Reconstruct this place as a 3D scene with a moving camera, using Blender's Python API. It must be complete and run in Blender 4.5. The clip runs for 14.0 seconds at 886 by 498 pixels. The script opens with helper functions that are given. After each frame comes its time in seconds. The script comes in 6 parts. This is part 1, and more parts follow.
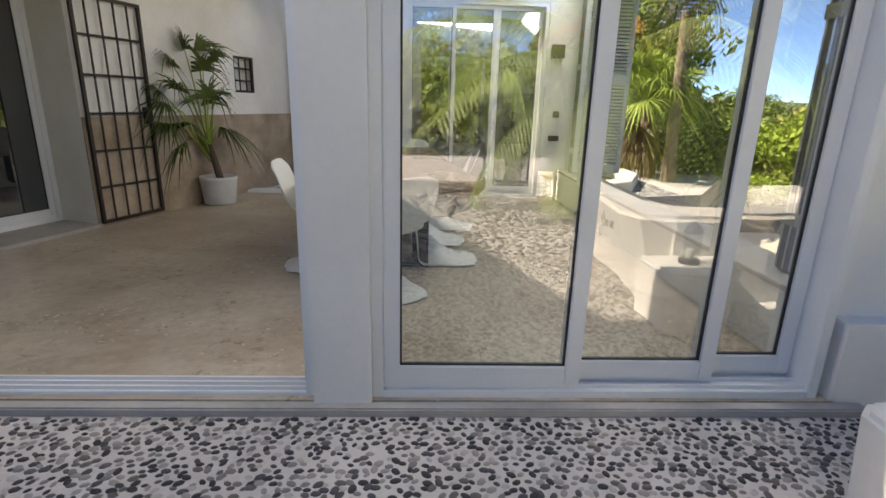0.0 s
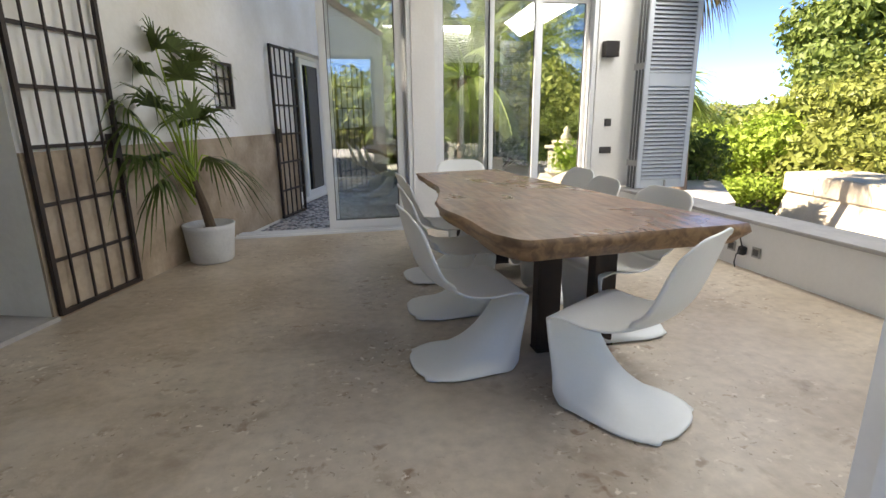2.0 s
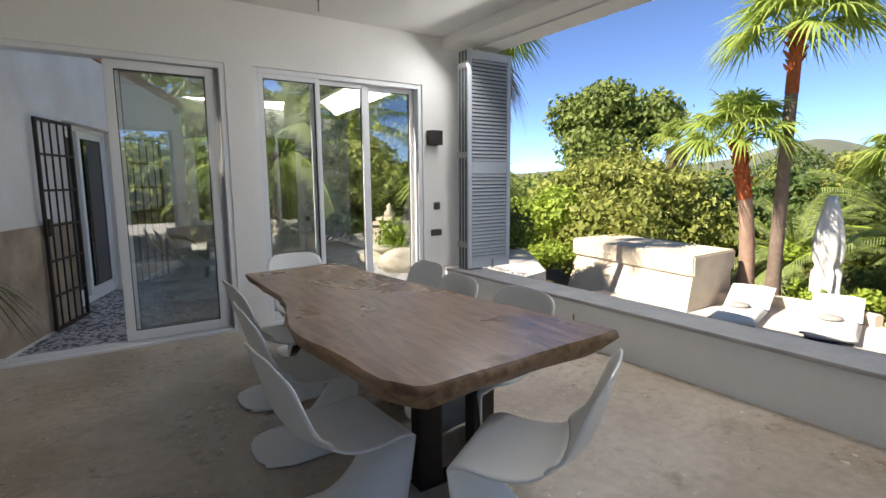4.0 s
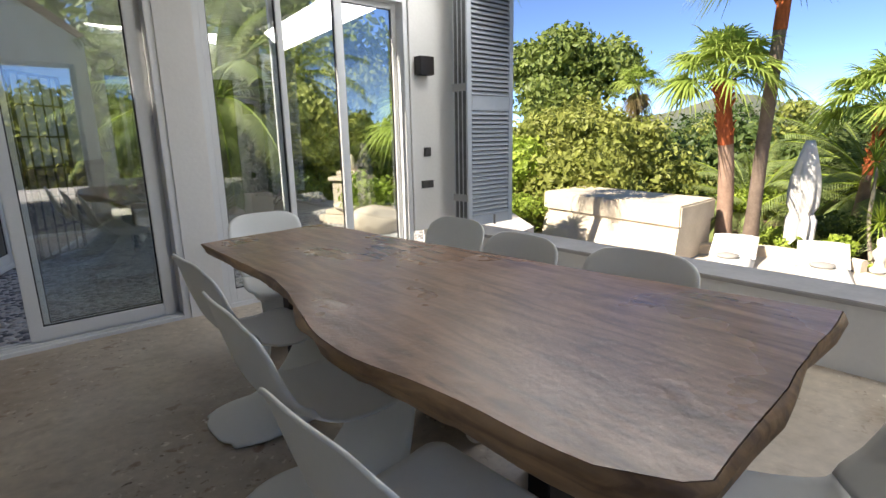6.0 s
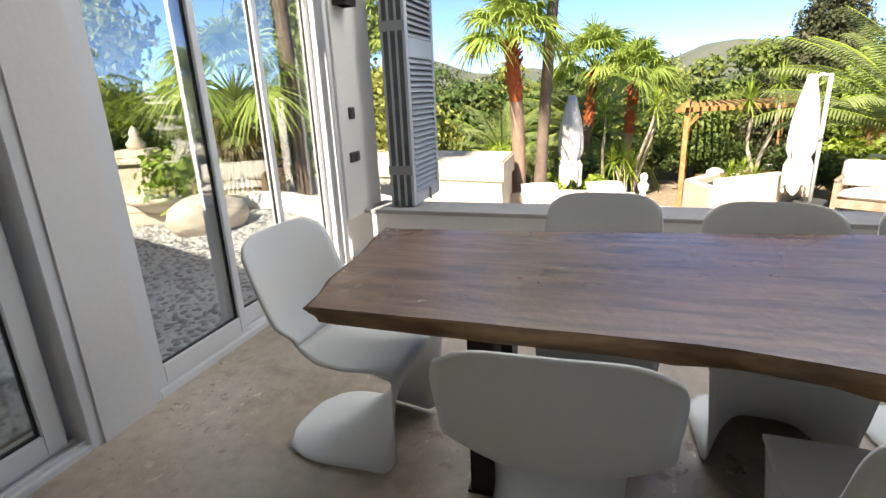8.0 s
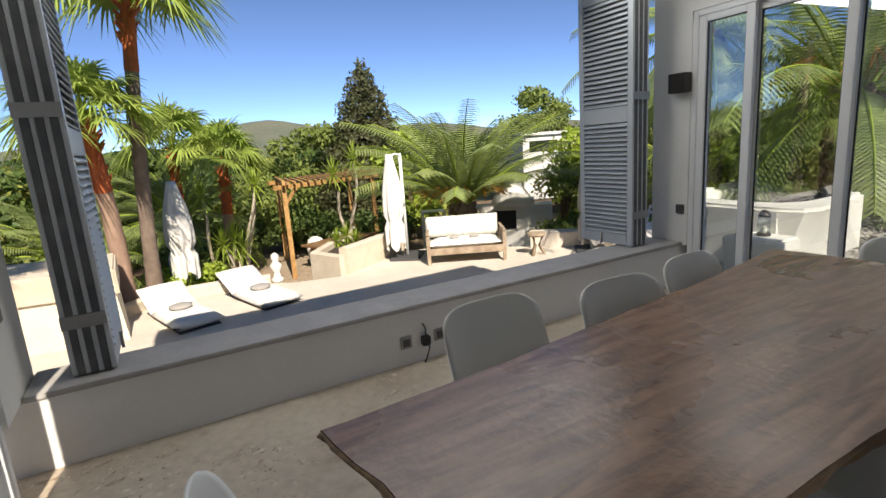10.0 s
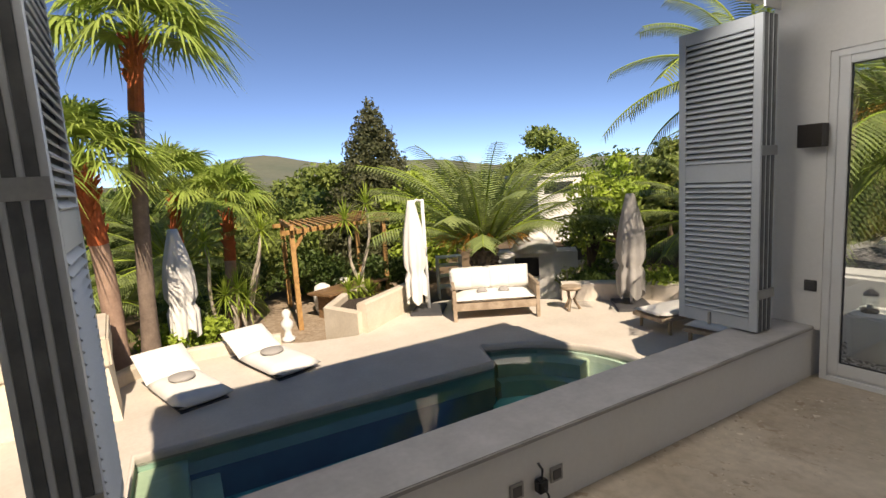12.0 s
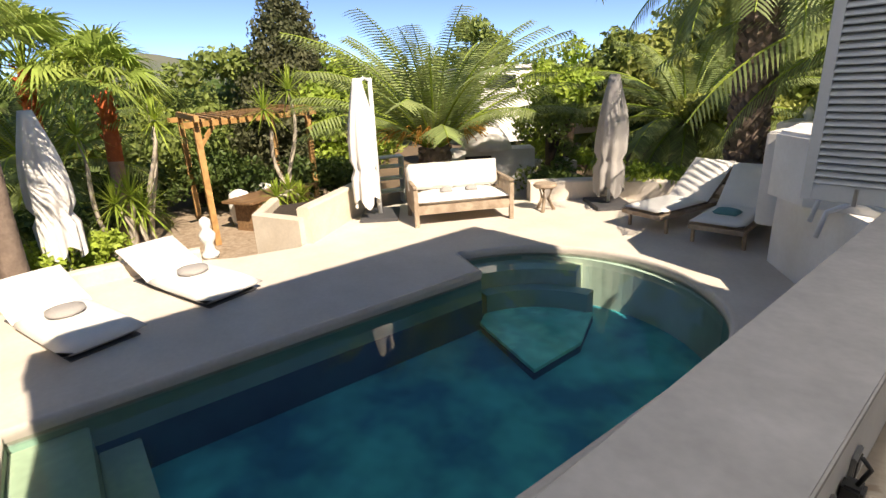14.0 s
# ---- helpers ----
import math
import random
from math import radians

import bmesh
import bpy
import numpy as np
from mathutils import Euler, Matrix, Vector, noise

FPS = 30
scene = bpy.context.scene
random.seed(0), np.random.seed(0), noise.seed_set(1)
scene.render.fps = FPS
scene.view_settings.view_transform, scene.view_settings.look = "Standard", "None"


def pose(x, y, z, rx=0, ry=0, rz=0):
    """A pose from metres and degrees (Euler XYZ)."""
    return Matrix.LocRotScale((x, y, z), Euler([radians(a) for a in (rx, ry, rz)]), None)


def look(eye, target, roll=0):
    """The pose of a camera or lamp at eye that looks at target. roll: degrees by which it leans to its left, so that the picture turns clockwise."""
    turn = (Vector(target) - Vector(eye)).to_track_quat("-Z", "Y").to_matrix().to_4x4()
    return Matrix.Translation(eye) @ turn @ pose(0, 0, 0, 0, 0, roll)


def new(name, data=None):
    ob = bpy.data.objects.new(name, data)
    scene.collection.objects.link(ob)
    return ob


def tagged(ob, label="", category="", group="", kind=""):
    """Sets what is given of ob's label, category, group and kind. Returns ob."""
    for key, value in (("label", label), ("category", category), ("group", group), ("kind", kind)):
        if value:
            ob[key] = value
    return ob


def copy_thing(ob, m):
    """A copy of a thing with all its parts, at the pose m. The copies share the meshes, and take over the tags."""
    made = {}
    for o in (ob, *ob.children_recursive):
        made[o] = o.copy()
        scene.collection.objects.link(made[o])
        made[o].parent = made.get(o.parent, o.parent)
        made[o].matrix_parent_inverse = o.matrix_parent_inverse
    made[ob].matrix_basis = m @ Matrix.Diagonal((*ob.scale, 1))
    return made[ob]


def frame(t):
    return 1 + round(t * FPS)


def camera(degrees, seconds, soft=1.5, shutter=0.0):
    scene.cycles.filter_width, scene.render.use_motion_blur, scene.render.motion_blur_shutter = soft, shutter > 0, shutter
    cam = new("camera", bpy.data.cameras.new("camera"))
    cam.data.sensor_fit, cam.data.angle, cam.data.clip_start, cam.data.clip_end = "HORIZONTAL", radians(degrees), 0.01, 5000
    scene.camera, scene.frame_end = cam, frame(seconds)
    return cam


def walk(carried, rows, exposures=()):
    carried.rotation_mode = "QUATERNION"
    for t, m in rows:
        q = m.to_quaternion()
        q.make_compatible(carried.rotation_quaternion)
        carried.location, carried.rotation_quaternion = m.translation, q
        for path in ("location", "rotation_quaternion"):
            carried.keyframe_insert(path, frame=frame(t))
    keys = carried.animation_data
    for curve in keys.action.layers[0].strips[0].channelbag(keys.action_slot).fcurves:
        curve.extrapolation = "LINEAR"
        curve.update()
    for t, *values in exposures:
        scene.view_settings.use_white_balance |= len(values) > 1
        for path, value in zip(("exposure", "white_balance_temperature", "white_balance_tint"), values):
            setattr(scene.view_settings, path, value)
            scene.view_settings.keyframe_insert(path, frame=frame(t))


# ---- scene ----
cam = camera(82.2, 14.0)
PATH = [
    (0, (0.104, 1.316, 1.268), (0.184, 3.237, 0.717), 1.5),
    (0.5, (-0.421, 1.674, 1.272), (-0.445, 3.591, 0.703), 1.8),
    (1, (-0.834, 2.046, 1.18), (-0.865, 3.968, 0.63), 0.5),
    (1.5, (-1.063, 2.473, 1.201), (-0.919, 4.395, 0.665), -0.2),
    (2, (-1.325, 2.852, 1.243), (-0.912, 4.743, 0.739), -0.6),
    (2.5, (-1.452, 3.098, 1.322), (-0.796, 4.94, 0.903), -0.8),
    (3, (-1.533, 3.179, 1.503), (-0.681, 4.959, 1.18), -0.7),
    (5.5, (-1.253, 3.952, 1.338), (-0.016, 5.493, 1.029), -1.4),
    (6, (-1.328, 4.439, 1.293), (-0.064, 5.93, 0.865), -1.2),
    (6.5, (-1.487, 4.99, 1.224), (-0.162, 6.405, 0.732), -1.5),
    (7, (-1.665, 5.504, 1.246), (-0.215, 6.769, 0.7), -1.4),
    (7.5, (-1.691, 6.042, 1.25), (-0.057, 7.046, 0.682), -1.9),
    (8, (-1.627, 6.611, 1.276), (0.187, 7.213, 0.689), -2.5),
    (8.5, (-1.447, 7.006, 1.237), (0.453, 7.141, 0.628), -3.9),
    (9, (-1.243, 7.377, 1.258), (0.611, 6.978, 0.62), -4.5),
    (11.5, (-0.384, 7.830, 1.758), (1.226, 6.670, 1.511), -4.1),
    (12, (0.112, 7.819, 1.709), (1.829, 6.832, 1.433), -3.7),
    (12.5, (0.640, 7.770, 1.610), (2.363, 6.822, 1.255), -2.9),
    (13, (1.190, 7.680, 1.510), (2.848, 6.672, 1.056), -3.5),
    (13.5, (1.540, 7.720, 1.370), (3.102, 6.595, 0.844), -2.5),
    (14, (1.810, 7.740, 1.220), (3.273, 6.529, 0.592), -2.7),
]
EXPOSURES = [(0.0, 1.95, 7900, 13), (0.5, 2.0, 7800, 13), (1.5, 2.4, 7600, 11), (2.5, 2.3, 7300, 11), (3.0, 2.05, 7000, 12), (5.5, 1.65, 7100, 11), (6.0, 1.8, 7100, 11),
             (7.0, 2.15, 7200, 11), (7.5, 2.2, 7200, 11), (8.2, 1.85, 7200, 11), (9.0, 1.5, 7100, 10), (11.5, 0.95, 7500, 13), (12.5, 1.2, 8000, 14), (14.0, 1.45, 7600, 14)]
walk(cam, [(t, look(eye, target, roll)) for t, eye, target, roll in PATH], EXPOSURES)

# ---- light ----
SUN_AZ, SUN_EL = radians(171.5), radians(42.0)   # the sun stands in the west, a little north
world = bpy.data.worlds.new("sky")
scene.world = world
world.use_nodes = True
wn, wl = world.node_tree.nodes, world.node_tree.links
sky = wn.new("ShaderNodeTexSky")
sky.sky_type, sky.sun_disc = "NISHITA", False
sky.sun_elevation, sky.sun_rotation = SUN_EL, radians(90) - SUN_AZ
sky.air_density, sky.dust_density, sky.ozone_density = 0.42, 0.0, 5.0
sky.altitude = 2500
wn["Background"].inputs[1].default_value = 0.11
wl.new(sky.outputs[0], wn["Background"].inputs[0])
sun = new("sun", bpy.data.lights.new("sun", "SUN"))
sun.data.energy, sun.data.angle, sun.data.color = 3.4, radians(0.5), (1.0, 0.94, 0.85)
toward = Vector((math.cos(SUN_AZ) * math.cos(SUN_EL), math.sin(SUN_AZ) * math.cos(SUN_EL), math.sin(SUN_EL)))
sun.matrix_world = look(toward * 50, (0, 0, 0))




def window_light(x, y, z, width, height, watts, facing):
    """A lamp high in an opening, standing in for the sky's light there."""
    d = bpy.data.lights.new("window_light", "AREA")
    d.shape, d.size, d.size_y, d.energy, d.color = "RECTANGLE", width, height, watts, (0.90, 0.95, 1.0)
    new("window_light", d).matrix_world = look((x, y, z), facing)


window_light(2.12, 6.2, 2.86, 4.0, 0.4, 17, (-0.2, 6.0, 0.0))
window_light(-0.2, 3.36, 2.86, 3.6, 0.4, 26, (-0.4, 5.6, 0.0))


# ---- materials ----
def material(name, base, rough=0.6, metal=0.0, other=None, scale=6.0, fine=60.0, bump=0.0, spread=0.5, spec=0.5, grain=0.06, by_island=0.0):
    """A surface with stains of a second colour, fine grain and relief."""
    m = bpy.data.materials.new(name)
    m.use_nodes = True
    n, l = m.node_tree.nodes, m.node_tree.links
    b = n["Principled BSDF"]
    b.inputs["Roughness"].default_value, b.inputs["Metallic"].default_value = rough, metal
    b.inputs["Specular IOR Level"].default_value = spec
    co = n.new("ShaderNodeNewGeometry")
    a = n.new("ShaderNodeTexNoise")
    a.inputs["Scale"].default_value, a.inputs["Detail"].default_value = scale, 5
    l.new(co.outputs["Position"], a.inputs["Vector"])
    f = n.new("ShaderNodeTexNoise")
    f.inputs["Scale"].default_value, f.inputs["Detail"].default_value = fine, 3
    l.new(co.outputs["Position"], f.inputs["Vector"])
    ramp = n.new("ShaderNodeValToRGB")
    ramp.color_ramp.elements[0].position, ramp.color_ramp.elements[1].position = 0.5 - spread / 2, 0.5 + spread / 2
    ramp.color_ramp.elements[0].color = (*base, 1)
    ramp.color_ramp.elements[1].color = (*(other or tuple(c * 0.85 for c in base)), 1)
    l.new(a.outputs["Fac"], ramp.inputs[0])
    hsv = n.new("ShaderNodeHueSaturation")
    mr = n.new("ShaderNodeMapRange")
    mr.inputs["To Min"].default_value, mr.inputs["To Max"].default_value = 1 - grain * 2, 1 + grain * 2
    l.new(f.outputs["Fac"], mr.inputs["Value"])
    if by_island:
        mul = n.new("ShaderNodeMath")
        mul.operation = "MULTIPLY_ADD"
        l.new(co.outputs["Random Per Island"], mul.inputs[0])
        mul.inputs[1].default_value = by_island
        l.new(mr.outputs[0], mul.inputs[2])
        l.new(mul.outputs[0], hsv.inputs["Value"])
    else:
        l.new(mr.outputs[0], hsv.inputs["Value"])
    l.new(ramp.outputs[0], hsv.inputs["Color"])
    l.new(hsv.outputs[0], b.inputs["Base Color"])
    if bump:
        bp = n.new("ShaderNodeBump")
        bp.inputs["Strength"].default_value, bp.inputs["Distance"].default_value = bump, 0.01
        l.new(f.outputs["Fac"], bp.inputs["Height"])
        l.new(bp.outputs[0], b.inputs["Normal"])
    return m


def leaf_material(name, base, other, by_island=0.8):
    m = material(name, base, 0.5, other=other, scale=1.2, fine=14, grain=0.1, by_island=by_island, spec=0.35)
    n, l = m.node_tree.nodes, m.node_tree.links
    tr, mix = n.new("ShaderNodeBsdfTranslucent"), n.new("ShaderNodeMixShader")
    col = n["Principled BSDF"].inputs["Base Color"].links[0].from_socket
    l.new(col, tr.inputs[0])
    mix.inputs[0].default_value = 0.35
    l.new(n["Principled BSDF"].outputs[0], mix.inputs[1])
    l.new(tr.outputs[0], mix.inputs[2])
    l.new(mix.outputs[0], n["Material Output"].inputs[0])
    return m


def glass_material():
    m = bpy.data.materials.new("pane_glass")
    m.use_nodes = True
    n, l = m.node_tree.nodes, m.node_tree.links
    n.remove(n["Principled BSDF"])
    t, g, mix, fr, mul, pw = (n.new(k) for k in ("ShaderNodeBsdfTransparent", "ShaderNodeBsdfGlossy", "ShaderNodeMixShader", "ShaderNodeLayerWeight", "ShaderNodeMath", "ShaderNodeMath"))
    t.inputs[0].default_value = (0.94, 0.97, 0.96, 1)
    g.inputs["Roughness"].default_value = 0.0
    fr.inputs[0].default_value = 0.5
    pw.operation, pw.inputs[1].default_value = "POWER", 3.5
    mul.operation, mul.inputs[1].default_value, mul.inputs[2].default_value = "MULTIPLY_ADD", 0.6, 0.2
    l.new(fr.outputs["Facing"], pw.inputs[0])
    l.new(pw.outputs[0], mul.inputs[0])
    l.new(mul.outputs[0], mix.inputs[0])
    l.new(t.outputs[0], mix.inputs[1])
    l.new(g.outputs[0], mix.inputs[2])
    l.new(mix.outputs[0], n["Material Output"].inputs[0])
    return m


def unlit_room_material():
    # opaque glossy pane; the unlit room behind is painted into its near-black colour
    m = material("unlit_room_pane", (0.012, 0.016, 0.018), 0.02, spec=1.0, grain=0.0)
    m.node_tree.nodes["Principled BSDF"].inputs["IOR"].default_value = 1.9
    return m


def noise_mask(n, l, geo, scale, detail, rough, lo, hi, stretch=None):
    """A soft-edged patch mask between two noise levels."""
    v, r = n.new("ShaderNodeTexNoise"), n.new("ShaderNodeValToRGB")
    v.inputs["Scale"].default_value, v.inputs["Detail"].default_value, v.inputs["Roughness"].default_value = scale, detail, rough
    v.inputs["Distortion"].default_value = 0.4
    l.new(geo.outputs["Position"], v.inputs["Vector"])
    r.color_ramp.elements[0].position, r.color_ramp.elements[1].position = lo, hi
    l.new(v.outputs["Fac"], r.inputs[0])
    return r.outputs[0]


def stone_floor_material():
    """Worn tan concrete: brown stains, pale worn patches, clusters of small pits."""
    m = material("worn_floor", (0.54, 0.465, 0.375), 0.38, other=(0.37, 0.30, 0.225), scale=1.0, fine=16, bump=0.3, spread=0.26, grain=0.16)
    n, l = m.node_tree.nodes, m.node_tree.links
    b = n["Principled BSDF"]
    geo = next(x for x in n if x.type == "NEW_GEOMETRY")
    src = b.inputs["Base Color"].links[0].from_socket
    for mask, colour, amount in (((3.1, 8, 0.65, 0.56, 0.72), (0.24, 0.17, 0.11, 1), 0.65), ((1.7, 6, 0.6, 0.55, 0.75), (0.62, 0.55, 0.46, 1), 0.6)):
        f = noise_mask(n, l, geo, *mask)
        k, mix = n.new("ShaderNodeMath"), n.new("ShaderNodeMixRGB")
        k.operation, k.inputs[1].default_value = "MULTIPLY", amount
        l.new(f, k.inputs[0])
        l.new(k.outputs[0], mix.inputs[0])
        l.new(src, mix.inputs[1])
        mix.inputs[2].default_value = colour
        src = mix.outputs[0]
    where = noise_mask(n, l, geo, 1.5, 4, 0.65, 0.46, 0.60)
    for scale, lo, hi, colour in ((30, 0.63, 0.70, (0.15, 0.105, 0.07, 1)), (11, 0.60, 0.68, (0.27, 0.185, 0.12, 1)), (24, 0.62, 0.69, (0.72, 0.65, 0.55, 1))):
        f = noise_mask(n, l, geo, scale, 3, 0.55, lo, hi)
        k, mix = n.new("ShaderNodeMath"), n.new("ShaderNodeMixRGB")
        k.operation = "MULTIPLY"
        l.new(f, k.inputs[0])
        l.new(where, k.inputs[1])
        l.new(k.outputs[0], mix.inputs[0])
        l.new(src, mix.inputs[1])
        mix.inputs[2].default_value = colour
        src = mix.outputs[0]
    l.new(src, b.inputs["Base Color"])
    return m


def pebble_material(name="rounded_pebble", lift=1.0):
    """Rounded stones from near black through grey and brown to pale."""
    m = material(name, (0.1, 0.1, 0.1), 0.5, scale=20, fine=60, grain=0.08)
    n, l = m.node_tree.nodes, m.node_tree.links
    geo = next(x for x in n if x.type == "NEW_GEOMETRY")
    info, add, fr = n.new("ShaderNodeObjectInfo"), n.new("ShaderNodeMath"), n.new("ShaderNodeMath")
    add.operation, fr.operation = "ADD", "FRACT"
    l.new(info.outputs["Random"], add.inputs[0])
    l.new(geo.outputs["Random Per Island"], add.inputs[1])
    l.new(add.outputs[0], fr.inputs[0])
    r = n.new("ShaderNodeValToRGB")
    r.color_ramp.interpolation = "CONSTANT"
    e = r.color_ramp.elements
    e[0].color, e[1].color, e[1].position = (0.022, 0.022, 0.025, 1), (0.055, 0.055, 0.06, 1), 0.28
    for p, c in ((0.45, (0.11, 0.095, 0.085)), (0.6, (0.19, 0.18, 0.175)), (0.75, (0.30, 0.27, 0.25)), (0.9, (0.42, 0.39, 0.37))):
        e.new(p).color = (*c, 1)
    l.new(fr.outputs[0], r.inputs[0])
    for el in e:
        el.color = (*(min(0.55, c * lift + 0.10 * (lift - 1)) for c in el.color[:3]), 1)
    hsv = next(x for x in n if x.type == "HUE_SAT")
    l.new(r.outputs[0], hsv.inputs["Color"])
    return m


def wood_material(name, base, other, stretch=(9, 1.2, 9), rough=0.35, scale=2.5):
    m = material(name, base, rough, fine=40, grain=0.1, bump=0.15)
    n, l = m.node_tree.nodes, m.node_tree.links
    geo = next(x for x in n if x.type == "NEW_GEOMETRY")
    mp = n.new("ShaderNodeMapping")
    mp.inputs["Scale"].default_value = stretch
    l.new(geo.outputs["Position"], mp.inputs["Vector"])
    w = n.new("ShaderNodeTexNoise")
    w.inputs["Scale"].default_value, w.inputs["Detail"].default_value, w.inputs["Distortion"].default_value = scale, 6, 0.8
    l.new(mp.outputs[0], w.inputs["Vector"])
    ramp = next(x for x in n if x.type == "VALTORGB")
    ramp.color_ramp.elements[1].color = (*other, 1)
    ramp.color_ramp.elements[0].position, ramp.color_ramp.elements[1].position = 0.35, 0.65
    l.new(w.outputs["Fac"], ramp.inputs[0])
    return m


def water_material():
    m = bpy.data.materials.new("pool_water")
    m.use_nodes = True
    n, l = m.node_tree.nodes, m.node_tree.links
    n.remove(n["Principled BSDF"])
    t, g, mix, fr = (n.new(k) for k in ("ShaderNodeBsdfTransparent", "ShaderNodeBsdfGlossy", "ShaderNodeMixShader", "ShaderNodeFresnel"))
    t.inputs[0].default_value = (0.60, 0.96, 0.97, 1)
    g.inputs["Roughness"].default_value = 0.02
    fr.inputs[0].default_value = 1.33
    geo, noi, bp = n.new("ShaderNodeNewGeometry"), n.new("ShaderNodeTexNoise"), n.new("ShaderNodeBump")
    noi.inputs["Scale"].default_value, noi.inputs["Detail"].default_value = 1.7, 2
    bp.inputs["Strength"].default_value, bp.inputs["Distance"].default_value = 0.18, 0.03
    l.new(geo.outputs["Position"], noi.inputs["Vector"])
    l.new(noi.outputs["Fac"], bp.inputs["Height"])
    l.new(bp.outputs[0], g.inputs["Normal"])
    l.new(bp.outputs[0], fr.inputs["Normal"])
    l.new(fr.outputs[0], mix.inputs[0])
    l.new(t.outputs[0], mix.inputs[1])
    l.new(g.outputs[0], mix.inputs[2])
    l.new(mix.outputs[0], n["Material Output"].inputs[0])
    return m


PLASTER = material("white_plaster", (0.80, 0.79, 0.77), 0.85, other=(0.75, 0.735, 0.715), scale=2.2, fine=35, bump=0.12, grain=0.02)
PLASTER_OUT = material("outer_white_plaster", (0.82, 0.81, 0.79), 0.9, other=(0.66, 0.63, 0.58), scale=1.6, fine=22, bump=0.25, grain=0.03)
DADO = material("tan_stone_render", (0.45, 0.36, 0.27), 0.85, other=(0.27, 0.20, 0.14), scale=3.2, fine=24, bump=0.35, spread=0.4, grain=0.1)
FLOOR = stone_floor_material()
CONCRETE = material("pale_sill", (0.44, 0.42, 0.405), 0.7, other=(0.34, 0.325, 0.31), scale=5, fine=30, bump=0.15, grain=0.06)
DECK = material("pale_deck_render", (0.64, 0.58, 0.51), 0.85, other=(0.54, 0.48, 0.41), scale=1.7, fine=24, bump=0.15, grain=0.05)
CREAM = material("cream_masonry", (0.68, 0.60, 0.49), 0.9, other=(0.54, 0.46, 0.36), scale=2.4, fine=24, bump=0.3, grain=0.06)
FRAME = material("white_frame_paint", (0.78, 0.79, 0.80), 0.35, other=(0.72, 0.73, 0.74), scale=3, grain=0.02)
SEAL = material("black_rubber", (0.02, 0.02, 0.022), 0.5, grain=0.02)
SLAT = material("pale_grey_shutter_paint", (0.52, 0.55, 0.58), 0.5, other=(0.46, 0.49, 0.52), scale=4, grain=0.03)
# near-black for the shade in the gaps of the shutter stack
GAP_SHADE = material("shutter_gap_shade", (0.05, 0.055, 0.06), 0.5, other=(0.12, 0.125, 0.13), scale=9)
IRON = material("black_iron", (0.022, 0.019, 0.018), 0.55, metal=0.3, other=(0.05, 0.03, 0.022), scale=12, bump=0.1)
PLASTIC = material("white_polypropylene", (0.80, 0.81, 0.79), 0.38, other=(0.77, 0.78, 0.76), scale=3, grain=0.012)
TABLE_TOP = wood_material("dark_slab_wood", (0.30, 0.175, 0.11), (0.13, 0.068, 0.042), rough=0.32)
def knots(m):
    """Shallow knots and dents and uneven oil in a wooden top."""
    n, l = m.node_tree.nodes, m.node_tree.links
    b = n["Principled BSDF"]
    geo = next(x for x in n if x.type == "NEW_GEOMETRY")
    dents = noise_mask(n, l, geo, 7.0, 2, 0.4, 0.60, 0.72)
    src = b.inputs["Base Color"].links[0].from_socket
    k, mix = n.new("ShaderNodeMath"), n.new("ShaderNodeMixRGB")
    k.operation, k.inputs[1].default_value = "MULTIPLY", 0.4
    l.new(dents, k.inputs[0])
    l.new(k.outputs[0], mix.inputs[0])
    l.new(src, mix.inputs[1])
    mix.inputs[2].default_value = (0.085, 0.045, 0.028, 1)
    l.new(mix.outputs[0], b.inputs["Base Color"])
    oil, mr = noise_mask(n, l, geo, 1.6, 4, 0.6, 0.35, 0.7), n.new("ShaderNodeMapRange")
    mr.inputs["To Min"].default_value, mr.inputs["To Max"].default_value = 0.24, 0.42
    l.new(oil, mr.inputs["Value"])
    l.new(mr.outputs[0], b.inputs["Roughness"])
    bp = n.new("ShaderNodeBump")
    bp.invert = True
    bp.inputs["Strength"].default_value, bp.inputs["Distance"].default_value = 0.12, 0.01
    l.new(dents, bp.inputs["Height"])
    l.new(b.inputs["Normal"].links[0].from_socket, bp.inputs["Normal"])
    l.new(bp.outputs[0], b.inputs["Normal"])
    return m


knots(TABLE_TOP)
TABLE_EDGE = wood_material("live_edge_wood", (0.30, 0.18, 0.09), (0.13, 0.07, 0.035), rough=0.5)
PINE = wood_material("honey_pine", (0.50, 0.29, 0.11), (0.32, 0.17, 0.06), stretch=(2, 2, 2), rough=0.6)
TEAK = wood_material("weathered_teak", (0.42, 0.33, 0.24), (0.26, 0.19, 0.13), stretch=(3, 3, 3), rough=0.7)
FABRIC = material("white_canvas", (0.80, 0.78, 0.74), 0.9, other=(0.72, 0.70, 0.66), scale=4, fine=70, bump=0.2, grain=0.03)
GREYFAB = material("grey_cushion", (0.36, 0.34, 0.32), 0.95, fine=80, bump=0.2)
TEAL = material("teal_towel", (0.10, 0.26, 0.27), 0.95, fine=80, bump=0.2)
DARKBASE = material("dark_granite", (0.07, 0.07, 0.075), 0.6, grain=0.1)
STEEL = material("steel_grey", (0.4, 0.4, 0.4), 0.35, metal=0.9)
SWITCH = material("anthracite_plate", (0.09, 0.085, 0.085), 0.4)
LAMP = material("dark_bronze_lamp", (0.035, 0.028, 0.024), 0.4, metal=0.3)
POT = material("white_pot", (0.66, 0.66, 0.66), 0.6, other=(0.56, 0.56, 0.56), scale=5)
SOIL = material("dark_soil", (0.045, 0.032, 0.022), 0.95, fine=60, bump=0.6, grain=0.2)
